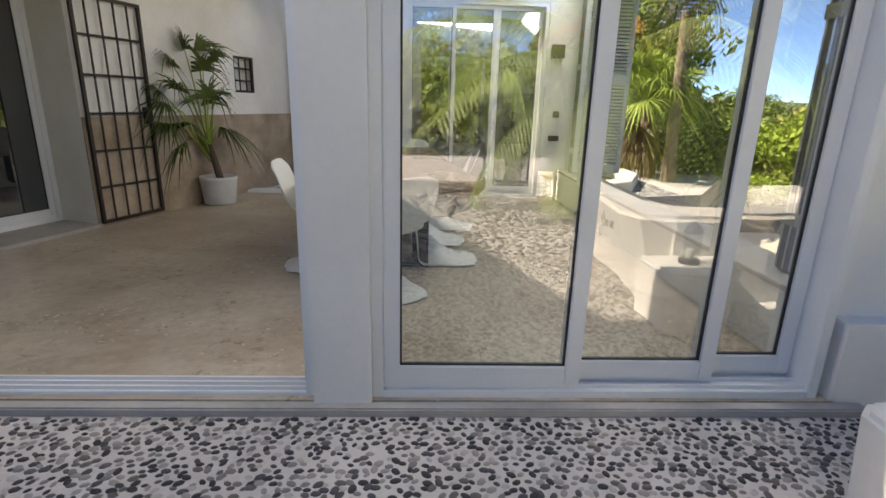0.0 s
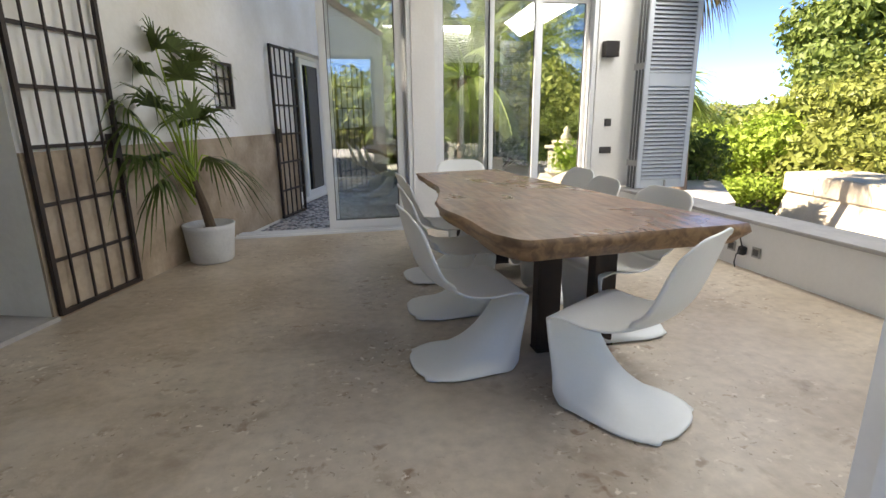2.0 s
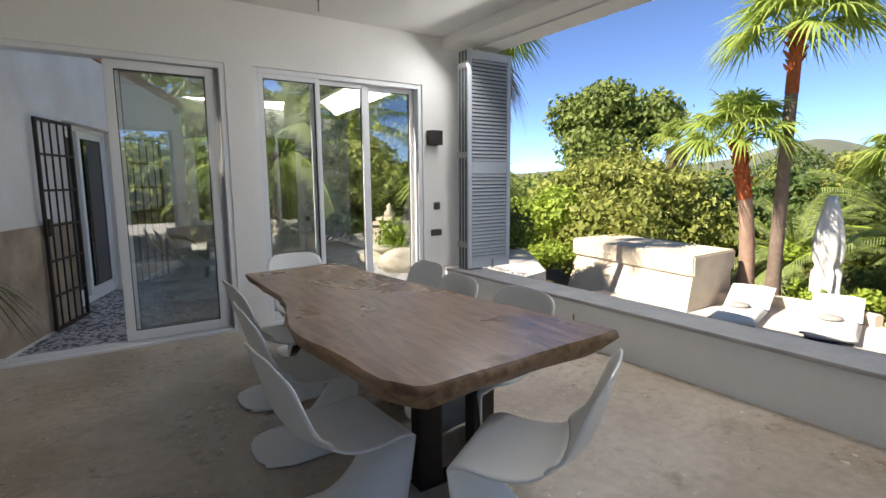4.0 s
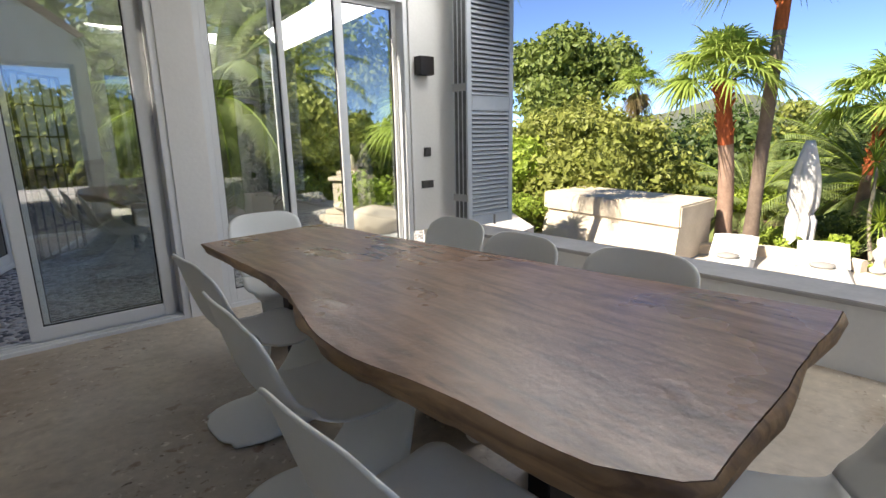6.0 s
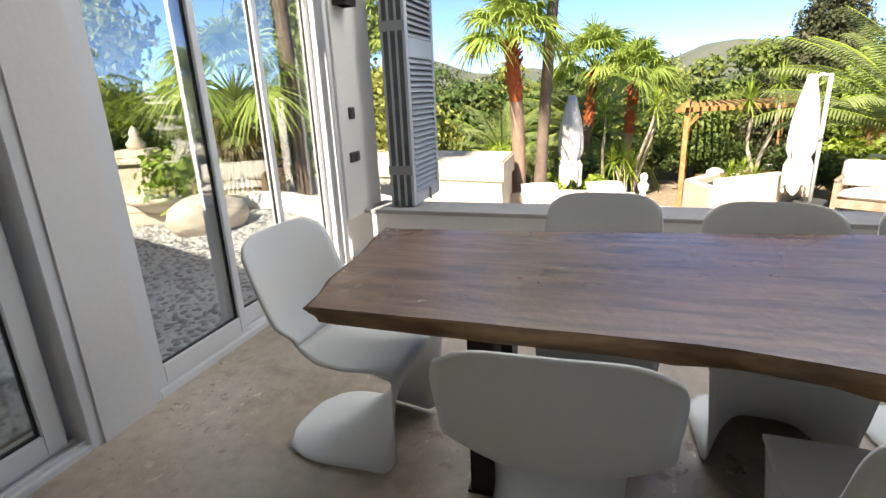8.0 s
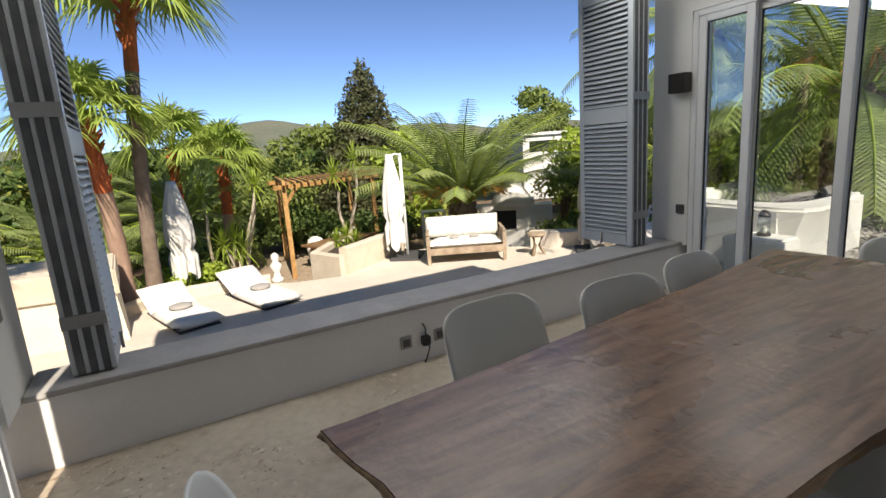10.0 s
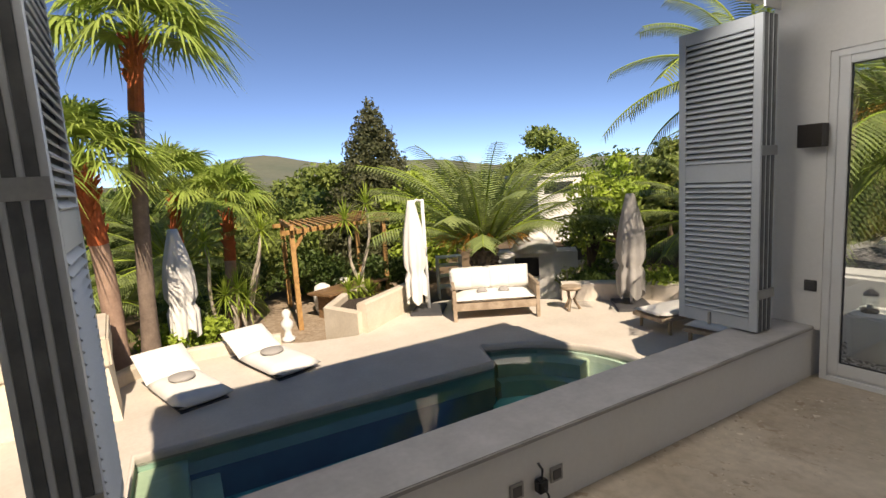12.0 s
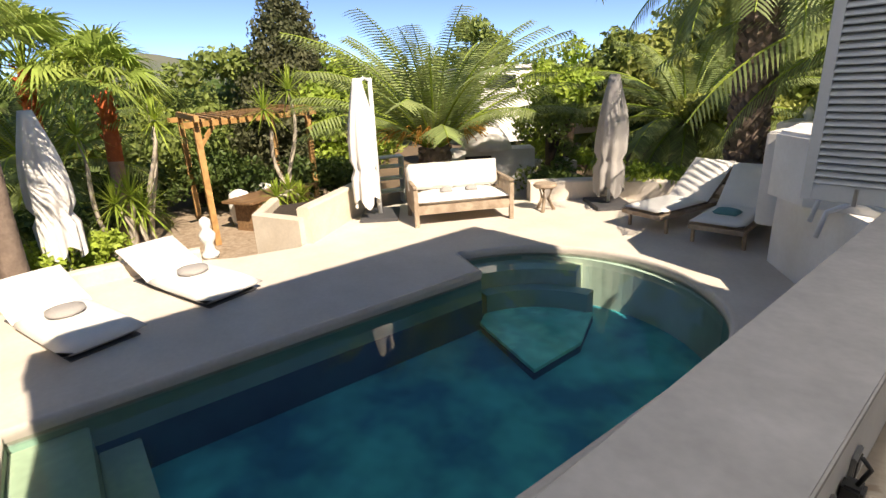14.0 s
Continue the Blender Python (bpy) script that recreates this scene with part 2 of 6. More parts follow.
MORTAR = material("pebble_mortar", (0.62, 0.58, 0.56), 0.9, other=(0.52, 0.48, 0.46), scale=4, fine=50, bump=0.3)
PEBBLE = pebble_material()
PEBBLE_PALE = pebble_material("pale_worn_pebble", 2.0)
EARTH = material("dry_earth", (0.20, 0.135, 0.08), 0.95, other=(0.12, 0.085, 0.05), scale=0.8, fine=12, bump=0.5, grain=0.15)
TILE = material("terracotta", (0.42, 0.22, 0.12), 0.85, other=(0.3, 0.16, 0.09), scale=4)
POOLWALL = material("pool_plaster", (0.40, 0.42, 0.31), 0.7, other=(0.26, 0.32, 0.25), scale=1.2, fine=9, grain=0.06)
# light lost in the murky depth, painted as a dark wall colour
POOLMURK = material("depth_darkened_plaster", (0.02, 0.10, 0.14), 0.8, other=(0.01, 0.05, 0.09), scale=1.6, fine=6, grain=0.1)
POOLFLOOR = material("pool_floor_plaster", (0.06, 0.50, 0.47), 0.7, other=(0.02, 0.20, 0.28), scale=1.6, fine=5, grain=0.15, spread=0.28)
# bright green that paints sunlight on the pool floor
SUN_PATCH = material("sun_patch_green", (0.40, 0.92, 0.70), 0.7, other=(0.06, 0.52, 0.38), scale=2.2, fine=9, grain=0.2)
STEPSTONE = material("pool_step_stone", (0.66, 0.56, 0.38), 0.75, other=(0.50, 0.44, 0.30), scale=2, fine=14, grain=0.1)
BARK = material("grey_palm_bark", (0.24, 0.18, 0.14), 0.9, other=(0.15, 0.11, 0.085), scale=7, fine=30, bump=0.7, grain=0.12)
BARK_PINK = material("shaved_palm_bark", (0.42, 0.28, 0.21), 0.85, other=(0.28, 0.18, 0.13), scale=6, fine=30, bump=0.5, grain=0.1)
BARK_RED = material("red_palm_boots", (0.48, 0.11, 0.03), 0.8, other=(0.30, 0.07, 0.025), scale=8, fine=26, bump=0.7, grain=0.12)
TWIG = material("dark_branch", (0.11, 0.075, 0.05), 0.9, fine=30, bump=0.4)
YUCCA_STEM = material("pale_yucca_stem", (0.52, 0.45, 0.36), 0.9, fine=30, bump=0.5)
ORANGE = material("orange_date_stalks", (0.55, 0.26, 0.04), 0.7, other=(0.4, 0.2, 0.04), scale=8)
LEAF = leaf_material("broad_green_leaf", (0.17, 0.20, 0.045), (0.26, 0.27, 0.07))
LEAF_PINE = leaf_material("pine_green_needles", (0.19, 0.23, 0.055), (0.11, 0.15, 0.04))
LEAF_DARK = leaf_material("dark_green_leaf", (0.045, 0.08, 0.02), (0.085, 0.12, 0.03))
LEAF_CYP = leaf_material("dark_cypress_leaf", (0.06, 0.07, 0.03), (0.10, 0.10, 0.05))
LEAF_LIME = leaf_material("yellow_green_leaf", (0.28, 0.34, 0.05), (0.18, 0.26, 0.04))
LEAF_FAN = leaf_material("fan_palm_leaf", (0.22, 0.31, 0.06), (0.30, 0.36, 0.09), 0.5)
LEAF_DATE = leaf_material("date_palm_leaf", (0.17, 0.23, 0.08), (0.25, 0.29, 0.11), 0.5)
LEAF_POT = leaf_material("potted_palm_leaf", (0.05, 0.085, 0.02), (0.11, 0.14, 0.035), 0.5)
LEAF_DRY = leaf_material("dry_palm_leaf", (0.20, 0.15, 0.06), (0.14, 0.10, 0.05), 0.5)
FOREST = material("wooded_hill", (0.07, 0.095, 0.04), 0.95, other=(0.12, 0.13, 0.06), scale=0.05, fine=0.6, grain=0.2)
# distance haze mixed into the hill colour: paler and greyer than the near woods
HAZE = material("hazy_far_hill", (0.10, 0.125, 0.085), 0.95, other=(0.17, 0.165, 0.11), scale=0.03, fine=0.4, grain=0.12)
GLASS, DGLASS, WATER = glass_material(), unlit_room_material(), water_material()


# ---- mesh helpers ----
def part(name, bm, mat, parent=None, label="", smooth=False):
    me = bpy.data.meshes.new(name)
    bm.normal_update()
    bm.to_mesh(me)
    bm.free()
    if smooth:
        me.shade_smooth()
    me.materials.append(mat)
    ob = new(name, me)
    if parent is not None:
        ob.parent = parent
    if label:
        ob["label"] = label
    return ob


def raw(name, verts, faces, mat, parent=None, smooth=False):
    me = bpy.data.meshes.new(name)
    me.from_pydata([tuple(v) for v in verts], [], faces)
    if smooth:
        me.shade_smooth()
    me.materials.append(mat)
    ob = new(name, me)
    if parent is not None:
        ob.parent = parent
    return ob


def thing(name, label, category, group="", at=(0, 0, 0), turn=0.0):
    e = new(name)
    e.location, e.rotation_euler = at, (0, 0, radians(turn))
    return tagged(e, label, category, group)


def structure(ob, label="", category=""):
    return tagged(ob, label, category, "", "structure")


def box(bm, x0, x1, y0, y1, z0, z1, m=None, bevel=0.0):
    r = bmesh.ops.create_cube(bm, size=1.0)
    t = Matrix.Translation(((x0 + x1) / 2, (y0 + y1) / 2, (z0 + z1) / 2)) @ Matrix.Diagonal((x1 - x0, y1 - y0, z1 - z0, 1))
    bmesh.ops.transform(bm, matrix=(m @ t) if m is not None else t, verts=r["verts"])
    if bevel:
        es = list({e for v in r["verts"] for e in v.link_edges})
        bmesh.ops.bevel(bm, geom=es, offset=bevel, segments=2, affect="EDGES", clamp_overlap=True)
    return bm


def boxed(name, dims, mat, parent=None, label="", m=None, bevel=0.0):
    return part(name, box(bmesh.new(), *dims, m=m, bevel=bevel), mat, parent, label)


def prism(bm, pts, z0, z1):
    lo, hi = [bm.verts.new((x, y, z0)) for x, y in pts], [bm.verts.new((x, y, z1)) for x, y in pts]
    n = len(pts)
    bm.faces.new(hi), bm.faces.new(lo[::-1])
    for i in range(n):
        bm.faces.new((lo[i], lo[(i + 1) % n], hi[(i + 1) % n], hi[i]))
    bmesh.ops.recalc_face_normals(bm, faces=bm.faces[:])
    return bm


def tube(bm, pts, radii, sides=8, cap=True):
    rings = []
    for i, p in enumerate(pts):
        p = Vector(p)
        a, b = Vector(pts[max(i - 1, 0)]), Vector(pts[min(i + 1, len(pts) - 1)])
        q = (b - a).normalized().to_track_quat("Z", "Y")
        r = radii[i] if isinstance(radii, (list, tuple)) else radii
        rings.append([bm.verts.new(p + q @ Vector((r * math.cos(2 * math.pi * k / sides), r * math.sin(2 * math.pi * k / sides), 0))) for k in range(sides)])
    for u, v in zip(rings, rings[1:]):
        for k in range(sides):
            bm.faces.new((u[k], u[(k + 1) % sides], v[(k + 1) % sides], v[k]))
    if cap:
        bm.faces.new(rings[0][::-1]), bm.faces.new(rings[-1])
    return bm


def lathe(bm, prof, sides=24, at=(0, 0, 0)):
    rings = [[bm.verts.new((at[0] + r * math.cos(2 * math.pi * k / sides), at[1] + r * math.sin(2 * math.pi * k / sides), at[2] + z)) for k in range(sides)] for r, z in prof]
    for u, v in zip(rings, rings[1:]):
        for k in range(sides):
            bm.faces.new((u[k], u[(k + 1) % sides], v[(k + 1) % sides], v[k]))
    bm.faces.new(rings[0][::-1])
    bm.faces.new(rings[-1])
    return bm


# ---- the room ----
WD, WN, WO = Vector((0.33, 0.944, 0)).normalized(), Vector((0.944, -0.33, 0)).normalized(), Vector((-3.12, 6.35, 0))
HOUSE = Matrix(((WD.x, WN.x, 0, WO.x), (WD.y, WN.y, 0, WO.y), (0, 0, 1, 0), (0, 0, 0, 1)))  # x along the house wall, y out of it
CEIL, N0, N1, S0, S1, E0, E1, SILL = 3.12, 8.46, 8.66, 3.30, 3.52, 1.98, 2.31, 0.41

structure(part("floor", prism(bmesh.new(), [(-4.2, 3.3), (2.0, 3.3), (2.0, 8.62), (-2.34, 8.62)], -0.12, 0.0), FLOOR), "worn tan stone floor with pitted brown patches", "floor")
structure(part("ceiling", prism(bmesh.new(), [(-4.6, 3.1), (2.3, 3.1), (2.3, 8.75), (-2.6, 8.75)], CEIL, CEIL + 0.28), PLASTER), "plain white plaster ceiling", "ceiling")
structure(boxed("wall_east", (E0, E1, S0, N1, -1.2, SILL - 0.03), PLASTER), "low white plastered parapet wall below the wide opening", "wall")
structure(boxed("sill", (E0 - 0.015, E1 + 0.03, S1 + 0.005, N0 - 0.005, SILL - 0.03, SILL), CONCRETE, bevel=0.006), "pale worn stone sill on the parapet", "sill")
structure(boxed("lintel_east", (E0, E1, S0, N1, 3.0, CEIL), PLASTER), "white lintel over the opening", "wall")
structure(boxed("roof_edge", (E1 + 0.002, 2.62, 3.15, 8.75, 2.98, CEIL + 0.28), PLASTER), "white rendered roof overhang above the wide opening", "roof")
structure(boxed("pillar_northeast", (1.72, E1, N0, N1, SILL - 0.03, CEIL), PLASTER), "white plastered corner pillar", "pillar")
structure(boxed("pillar_southeast", (1.93, E1, S0 + 0.1, S1, SILL - 0.03, CEIL), PLASTER), "white plastered corner pillar", "pillar")
structure(boxed("lintel_north", (-2.6, 1.72, N0, N1, 2.56, CEIL), PLASTER), "white wall above the north glazing", "wall")
structure(boxed("post_north", (-0.42, -0.17, N0, N1 - 0.02, 0.0, 2.56), PLASTER), "white plastered post between door and window", "pillar")
structure(boxed("lintel_south", (-4.3, 1.93, S0, S1, 2.42, CEIL), PLASTER), "white wall above the south glazing", "wall")
structure(boxed("post_south", (-0.36, -0.11, S0 - 0.02, S1, -0.05, 2.42), PLASTER), "white plastered post beside the open glass door", "pillar")


def house_wall(s0, s1, z0, z1, name="wall_house", mat=None, n0=-0.62, n1=0.0, label="old white plastered house wall"):
    return structure(boxed(name, (s0, s1, n0, n1, z0, z1), mat or PLASTER_OUT, m=HOUSE), label, "wall")


# wall with two doors and a small window
D1, D2, SW = (-1.2, 0.0), (4.12, 5.72), (2.2, 2.6)
house_wall(-6.0, D1[0], -0.1, 3.0)
house_wall(D1[0], D1[1], 2.3, 3.0)
house_wall(D1[1], SW[0], -0.1, 3.0)
house_wall(SW[0], SW[1], -0.1, 1.34)
house_wall(SW[0], SW[1], 1.8, 3.0)
house_wall(SW[0], SW[1], 1.34, 1.8, n1=-0.12)
house_wall(SW[1], D2[0], -0.1, 3.0)
house_wall(D2[0], D2[1], 2.15, 3.0)
house_wall(D2[1], 9.5, -0.1, 3.0)
house_wall(-6.0, 9.5, 3.0, 3.12, "wall_coping", TILE, -0.66, 0.03, "terracotta coping on top of the house wall")
house_wall(D1[1], SW[0] + 0.02, 0.0, 1.06, "dado", DADO, 0.0, 0.018, "stained tan stone dado on the lower wall")
house_wall(SW[0] + 0.02, D2[0], 0.0, 1.06, "dado", DADO, 0.0, 0.018, "stained tan stone dado on the lower wall")
house_wall(D2[1], 9.5, 0.0, 1.06, "dado", DADO, 0.0, 0.018, "stained tan stone dado on the lower wall")
structure(boxed("door_step", (D1[0] - 0.02, D1[1] + 0.02, -0.55, 0.04, -0.02, 0.03), CONCRETE, m=HOUSE), "worn stone threshold of the house door", "step")


def framed_panel(name, w, h, parent, m, stile=0.06, depth=0.045, bottom=0.09, glass=None):
    """A glazed sliding leaf: frame, seal, pane, in the plane x-z of m."""
    bm = bmesh.new()
    box(bm, 0, stile, 0, depth, 0, h, m, 0.004)
    box(bm, w - stile, w, 0, depth, 0, h, m, 0.004)
    box(bm, stile, w - stile, 0, depth, 0, bottom, m, 0.004)
    box(bm, stile, w - stile, 0, depth, h - stile, h, m, 0.004)
    leaf = part(name, bm, FRAME, parent)
    bm = bmesh.new()
    for a in ((stile, stile + 0.008, bottom, h - stile), (w - stile - 0.008, w - stile, bottom, h - stile), (stile, w - stile, bottom, bottom + 0.008), (stile, w - stile, h - stile - 0.008, h - stile)):
        box(bm, a[0], a[1], depth / 2 - 0.008, depth / 2 + 0.008, a[2], a[3], m)
    part("seal", bm, SEAL, leaf)
    boxed("pane", (stile + 0.004, w - stile - 0.004, depth / 2 - 0.003, depth / 2 + 0.003, bottom + 0.004, h - stile - 0.004), glass or GLASS, leaf, m=m).visible_shadow = False
    return leaf


def frame_around(parent, x0, x1, z1, y0, y1, z0=0.0, t=0.05, sill=0.07, m=None):
    bm = bmesh.new()
    box(bm, x0, x0 + t, y0, y1, z0, z1, m, 0.003)
    box(bm, x1 - t, x1, y0, y1, z0, z1, m, 0.003)
    box(bm, x0 + t, x1 - t, y0, y1, z1 - t, z1, m, 0.003)
    part("window_frame", bm, FRAME, parent)
    bm = bmesh.new()
    box(bm, x0 + t, x1 - t, y0, y1, z0 - 0.02, z0 + sill * 0.5, m, 0.003)
    for k in range(3):
        y = y0 + (y1 - y0) * (k + 0.5) / 3
        box(bm, x0 + t, x1 - t, y - 0.006, y + 0.006, z0 + sill * 0.5, z0 + sill * 0.5 + 0.018, m)
    part("window_sill", bm, FRAME, parent, "white aluminium track with three rails")


# south glazing, right of the post: three sliding leaves on three tracks
win_s = structure(thing("window_1", "white three-leaf sliding glass window facing the pebble terrace", "window"))
frame_around(win_s, -0.11, 1.93, 2.42, S0 + 0.02, S1 - 0.01)
for k, (x, y) in enumerate(((-0.06, 3.335), (0.75, 3.395), (1.41, 3.455))):
    framed_panel("sliding_leaf", (0.88, 0.72, 0.47)[k], 2.33, win_s, pose(x, y, 0.055), stile=0.07)
# south opening, left: open door with its leaf pushed to the west
door_s = structure(thing("door_1", "white sliding glass terrace door standing open", "door"))
frame_around(door_s, -2.10, -0.36, 2.42, S0 + 0.03, S0 + 0.15, sill=0.04, t=0.045)
win_w = structure(thing("window_2", "white framed glass panels beside the open terrace door", "window"))
frame_around(win_w, -4.1, -2.10, 2.42, S0 + 0.02, S1 - 0.01)
for k, (x, y) in enumerate(((-4.05, 3.335), (-3.13, 3.395), (-3.10, 3.455))):
    framed_panel("sliding_leaf", 0.98, 2.33, win_w, pose(x, y, 0.055))
# north door and window
door_n = structure(thing("door_2", "white sliding glass door half open towards the courtyard", "door"))
frame_around(door_n, -2.46, -0.42, 2.56, N0 + 0.01, N1 - 0.02, sill=0.05)
framed_panel("sliding_leaf", 0.86, 2.46, door_n, pose(-1.37, N0 + 0.07, 0.045), stile=0.075)
framed_panel("sliding_leaf", 0.86, 2.46, door_n, pose(-1.33, N0 + 0.13, 0.045), stile=0.075)
win_n = structure(thing("window_3", "white three-leaf sliding window towards the palm courtyard", "window"))
frame_around(win_n, -0.17, 1.72, 2.56, N0 + 0.02, N1 - 0.02)
for x, y in ((-0.12, N0 + 0.03), (0.42, N0 + 0.08), (1.05, N0 + 0.13)):
    framed_panel("sliding_leaf", 0.62, 2.46, win_n, pose(x, y, 0.055), stile=0.05)
# the house doors in the thick wall
door_h = structure(thing("door_3", "white sliding glass house door deep in the wall, dark inside", "door"))
frame_around(door_h, D1[0], D1[1], 2.3, -0.6, -0.46, 0.03, m=HOUSE)
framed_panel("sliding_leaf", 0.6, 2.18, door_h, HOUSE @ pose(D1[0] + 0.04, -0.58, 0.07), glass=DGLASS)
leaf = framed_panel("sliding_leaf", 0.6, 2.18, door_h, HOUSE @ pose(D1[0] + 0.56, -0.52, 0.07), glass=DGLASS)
boxed("door_handle", (D1[0] + 0.58, D1[0] + 0.6, -0.475, -0.44, 0.95, 1.15), FRAME, leaf, "white pull handle", m=HOUSE, bevel=0.004)
door_h2 = structure(thing("door_4", "white sliding glass house door to the courtyard, dark inside", "door"))
frame_around(door_h2, D2[0], D2[1], 2.15, -0.3, -0.16, 0.0, m=HOUSE)
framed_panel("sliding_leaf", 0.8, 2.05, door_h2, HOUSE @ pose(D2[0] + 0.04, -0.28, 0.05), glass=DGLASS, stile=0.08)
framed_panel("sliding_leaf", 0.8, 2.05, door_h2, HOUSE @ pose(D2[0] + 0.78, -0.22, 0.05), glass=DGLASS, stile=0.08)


def grille(w, h, m, label, cols=5, rows=6, name="security_grille", lock=True):
    """An iron grille: frame, upright bars, cross bars, lock box; in the plane x-z of m."""
    e = thing(name, label, "security grille", "iron door grilles")
    bm = bmesh.new()
    for a in ((0, 0.03, 0, h), (w - 0.03, w, 0, h), (0.03, w - 0.03, 0, 0.03), (0.03, w - 0.03, h - 0.03, h)):
        box(bm, a[0], a[1], 0, 0.03, a[2], a[3], m)
    part("grille_frame", bm, IRON, e)
    for i in range(1, cols):
        boxed("upright_bar", (w * i / cols - 0.007, w * i / cols + 0.007, 0.008, 0.022, 0.03, h - 0.03), IRON, e, m=m)
    for i in range(1, rows):
        boxed("cross_bar", (0.03, w - 0.03, 0.0, 0.012, h * i / rows - 0.012, h * i / rows + 0.012), IRON, e, m=m)
    if lock:
        boxed("lock_box", (w - 0.09, w - 0.03, -0.01, 0.04, 0.95, 1.12), IRON, e, m=m)
    return e


grille(0.75, 2.12, HOUSE @ pose(0.02, 0.03, 0.03), "black iron door grille folded open against the house wall")
grille(0.75, 2.12, HOUSE @ pose(D1[0] - 0.03, 0.05, 0.03, 0, 0, 168), "black iron door grille standing open beside the house door")
grille(0.70, 2.1, HOUSE @ pose(D2[0] - 0.04, 0.10, 0.0, 0, 0, 182), "black iron grille standing open on the courtyard wall")
grille(0.78, 2.1, HOUSE @ pose(D2[1] + 0.02, 0.05, 0.0, 0, 0, 20), "black iron grille beyond the courtyard door")
grille(0.40, 0.46, HOUSE @ pose(SW[0], -0.04, 1.34), "small black iron window grille in a wall niche", 3, 3, "window_grille", False)


# ---- louvred shutters ----
def shutter(x0, y_front, sign, label, h):
    """A stack of four folded leaves on the sill; the leaf at y_front faces into the opening."""
    e = thing("folding_shutter", label, "shutter", "folding louvred shutters")
    w, z0, t = 0.64, SILL + 0.012, 0.024
    for k in range(4):
        y = y_front + sign * k * 0.058
        a, b = (y, y + t) if sign > 0 else (y - t, y)
        bm = bmesh.new()
        for q in ((x0, x0 + 0.06, z0, z0 + h), (x0 + w - 0.06, x0 + w, z0, z0 + h)):
            box(bm, q[0], q[1], a, b, q[2], q[3], bevel=0.003)
        for z in ((z0, z0 + 0.1), (z0 + 1.12, z0 + 1.26), (z0 + h - 0.09, z0 + h)):
            box(bm, x0 + 0.06, x0 + w - 0.06, a, b, z[0], z[1], bevel=0.003)
        leaf = part("shutter_leaf", bm, SLAT, e)
        for z_lo, z_hi in ((z0 + 0.1, z0 + 1.12), (z0 + 1.26, z0 + h - 0.09)):
            n = int((z_hi - z_lo) / 0.042)
            for i in range(n):
                z = z_lo + (i + 0.5) * (z_hi - z_lo) / n
                if k == 0:
                    boxed("louvre_slat", (x0 + 0.06, x0 + w - 0.06, -0.024, 0.024, -0.004, 0.004), SLAT, leaf, m=pose(0, (a + b) / 2, z, sign * 42))
            if k:
                boxed("louvre_panel", (x0 + 0.06, x0 + w - 0.06, a + 0.008, b - 0.008, z_lo, z_hi), SLAT, leaf)
        # added filler strip: the gap's shade as a dark solid
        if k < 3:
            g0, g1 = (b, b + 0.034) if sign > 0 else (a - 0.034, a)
            boxed("gasket_strip", (x0 - 0.004, x0 + w - 0.004, g0, g1, z0, z0 + h), GAP_SHADE, leaf, "dark strip standing in for the shade between folded leaves")
    for z in (0.25, 1.3, 2.3):
        boxed("hinge", (x0 - 0.012, x0, min(y_front, y_front + sign * 0.2), max(y_front, y_front + sign * 0.2), z0 + z, z0 + z + 0.07), STEEL, e)
    boxed("floor_bolt", (x0 + w * 0.55, x0 + w * 0.58, y_front - 0.012 * sign - 0.008, y_front - 0.012 * sign + 0.008, z0 - 0.01, z0 + 0.09), STEEL, e)
    return e


shutter(2.08, 8.06, 1, "pale grey louvred shutter folded at the north sill end", 2.50)
shutter(2.12, 4.03, -1, "pale grey louvred shutter folded at the south sill end", 2.27)


# ---- fixtures ----
def wall_lamp(x, y, out, z=1.88):
    e = thing("wall_lamp", "small dark bronze cube wall lamp on the white pillar", "wall lamp", "cube wall lamps", (x, y, z))
    a, b = (-0.1, 0.0) if out < 0 else (0.0, 0.1)
    bm = bmesh.new()
    for q in ((-0.08, -0.072, a, b), (0.072, 0.08, a, b), (-0.072, 0.072, a, a + 0.008), (-0.072, 0.072, b - 0.008, b)):
        box(bm, q[0], q[1], q[2], q[3], 0, 0.165)
    part("housing", bm, LAMP, e)
    boxed("light_plate", (-0.07, 0.07, a + 0.01, b - 0.01, 0.07, 0.085), LAMP, e)


wall_lamp(1.85, N0 - 0.002, -1)
wall_lamp(2.0, S1 + 0.002, 1, 1.76)


def switch_plate(x, z, w, h, y, sign, gangs):
    e = thing("light_switch", "dark anthracite switch plate with %s rocker%s on the white pillar" % (("one", "") if gangs == 1 else ("two", "s")), "light switch", "switch plates", (x, y, z))
    boxed("plate", (-w / 2, w / 2, min(0, sign * 0.012), max(0, sign * 0.012), -h / 2, h / 2), SWITCH, e, bevel=0.003)
    for g in range(gangs):
        c = -w / 2 + w * (g + 0.5) / gangs
        boxed("rocker", (c - w / gangs * 0.36, c + w / gangs * 0.36, min(sign * 0.012, sign * 0.018), max(sign * 0.012, sign * 0.018), -h * 0.36, h * 0.36), SWITCH, e)


switch_plate(1.90, 1.16, 0.085, 0.085, N0 - 0.001, -1, 1)
switch_plate(1.89, 0.84, 0.15, 0.075, N0 - 0.001, -1, 2)
switch_plate(2.0, 0.72, 0.085, 0.085, S1 + 0.001, 1, 1)
for y in (6.42, 6.16):
    e = thing("wall_socket", "small grey wall socket low on the white parapet", "wall socket", "parapet sockets", (E0 - 0.001, y, 0.16))
    boxed("plate", (-0.012, 0.0, -0.042, 0.042, -0.042, 0.042), STEEL, e, bevel=0.003)
    boxed("socket_face", (-0.016, -0.012, -0.026, 0.026, -0.026, 0.026), SWITCH, e)
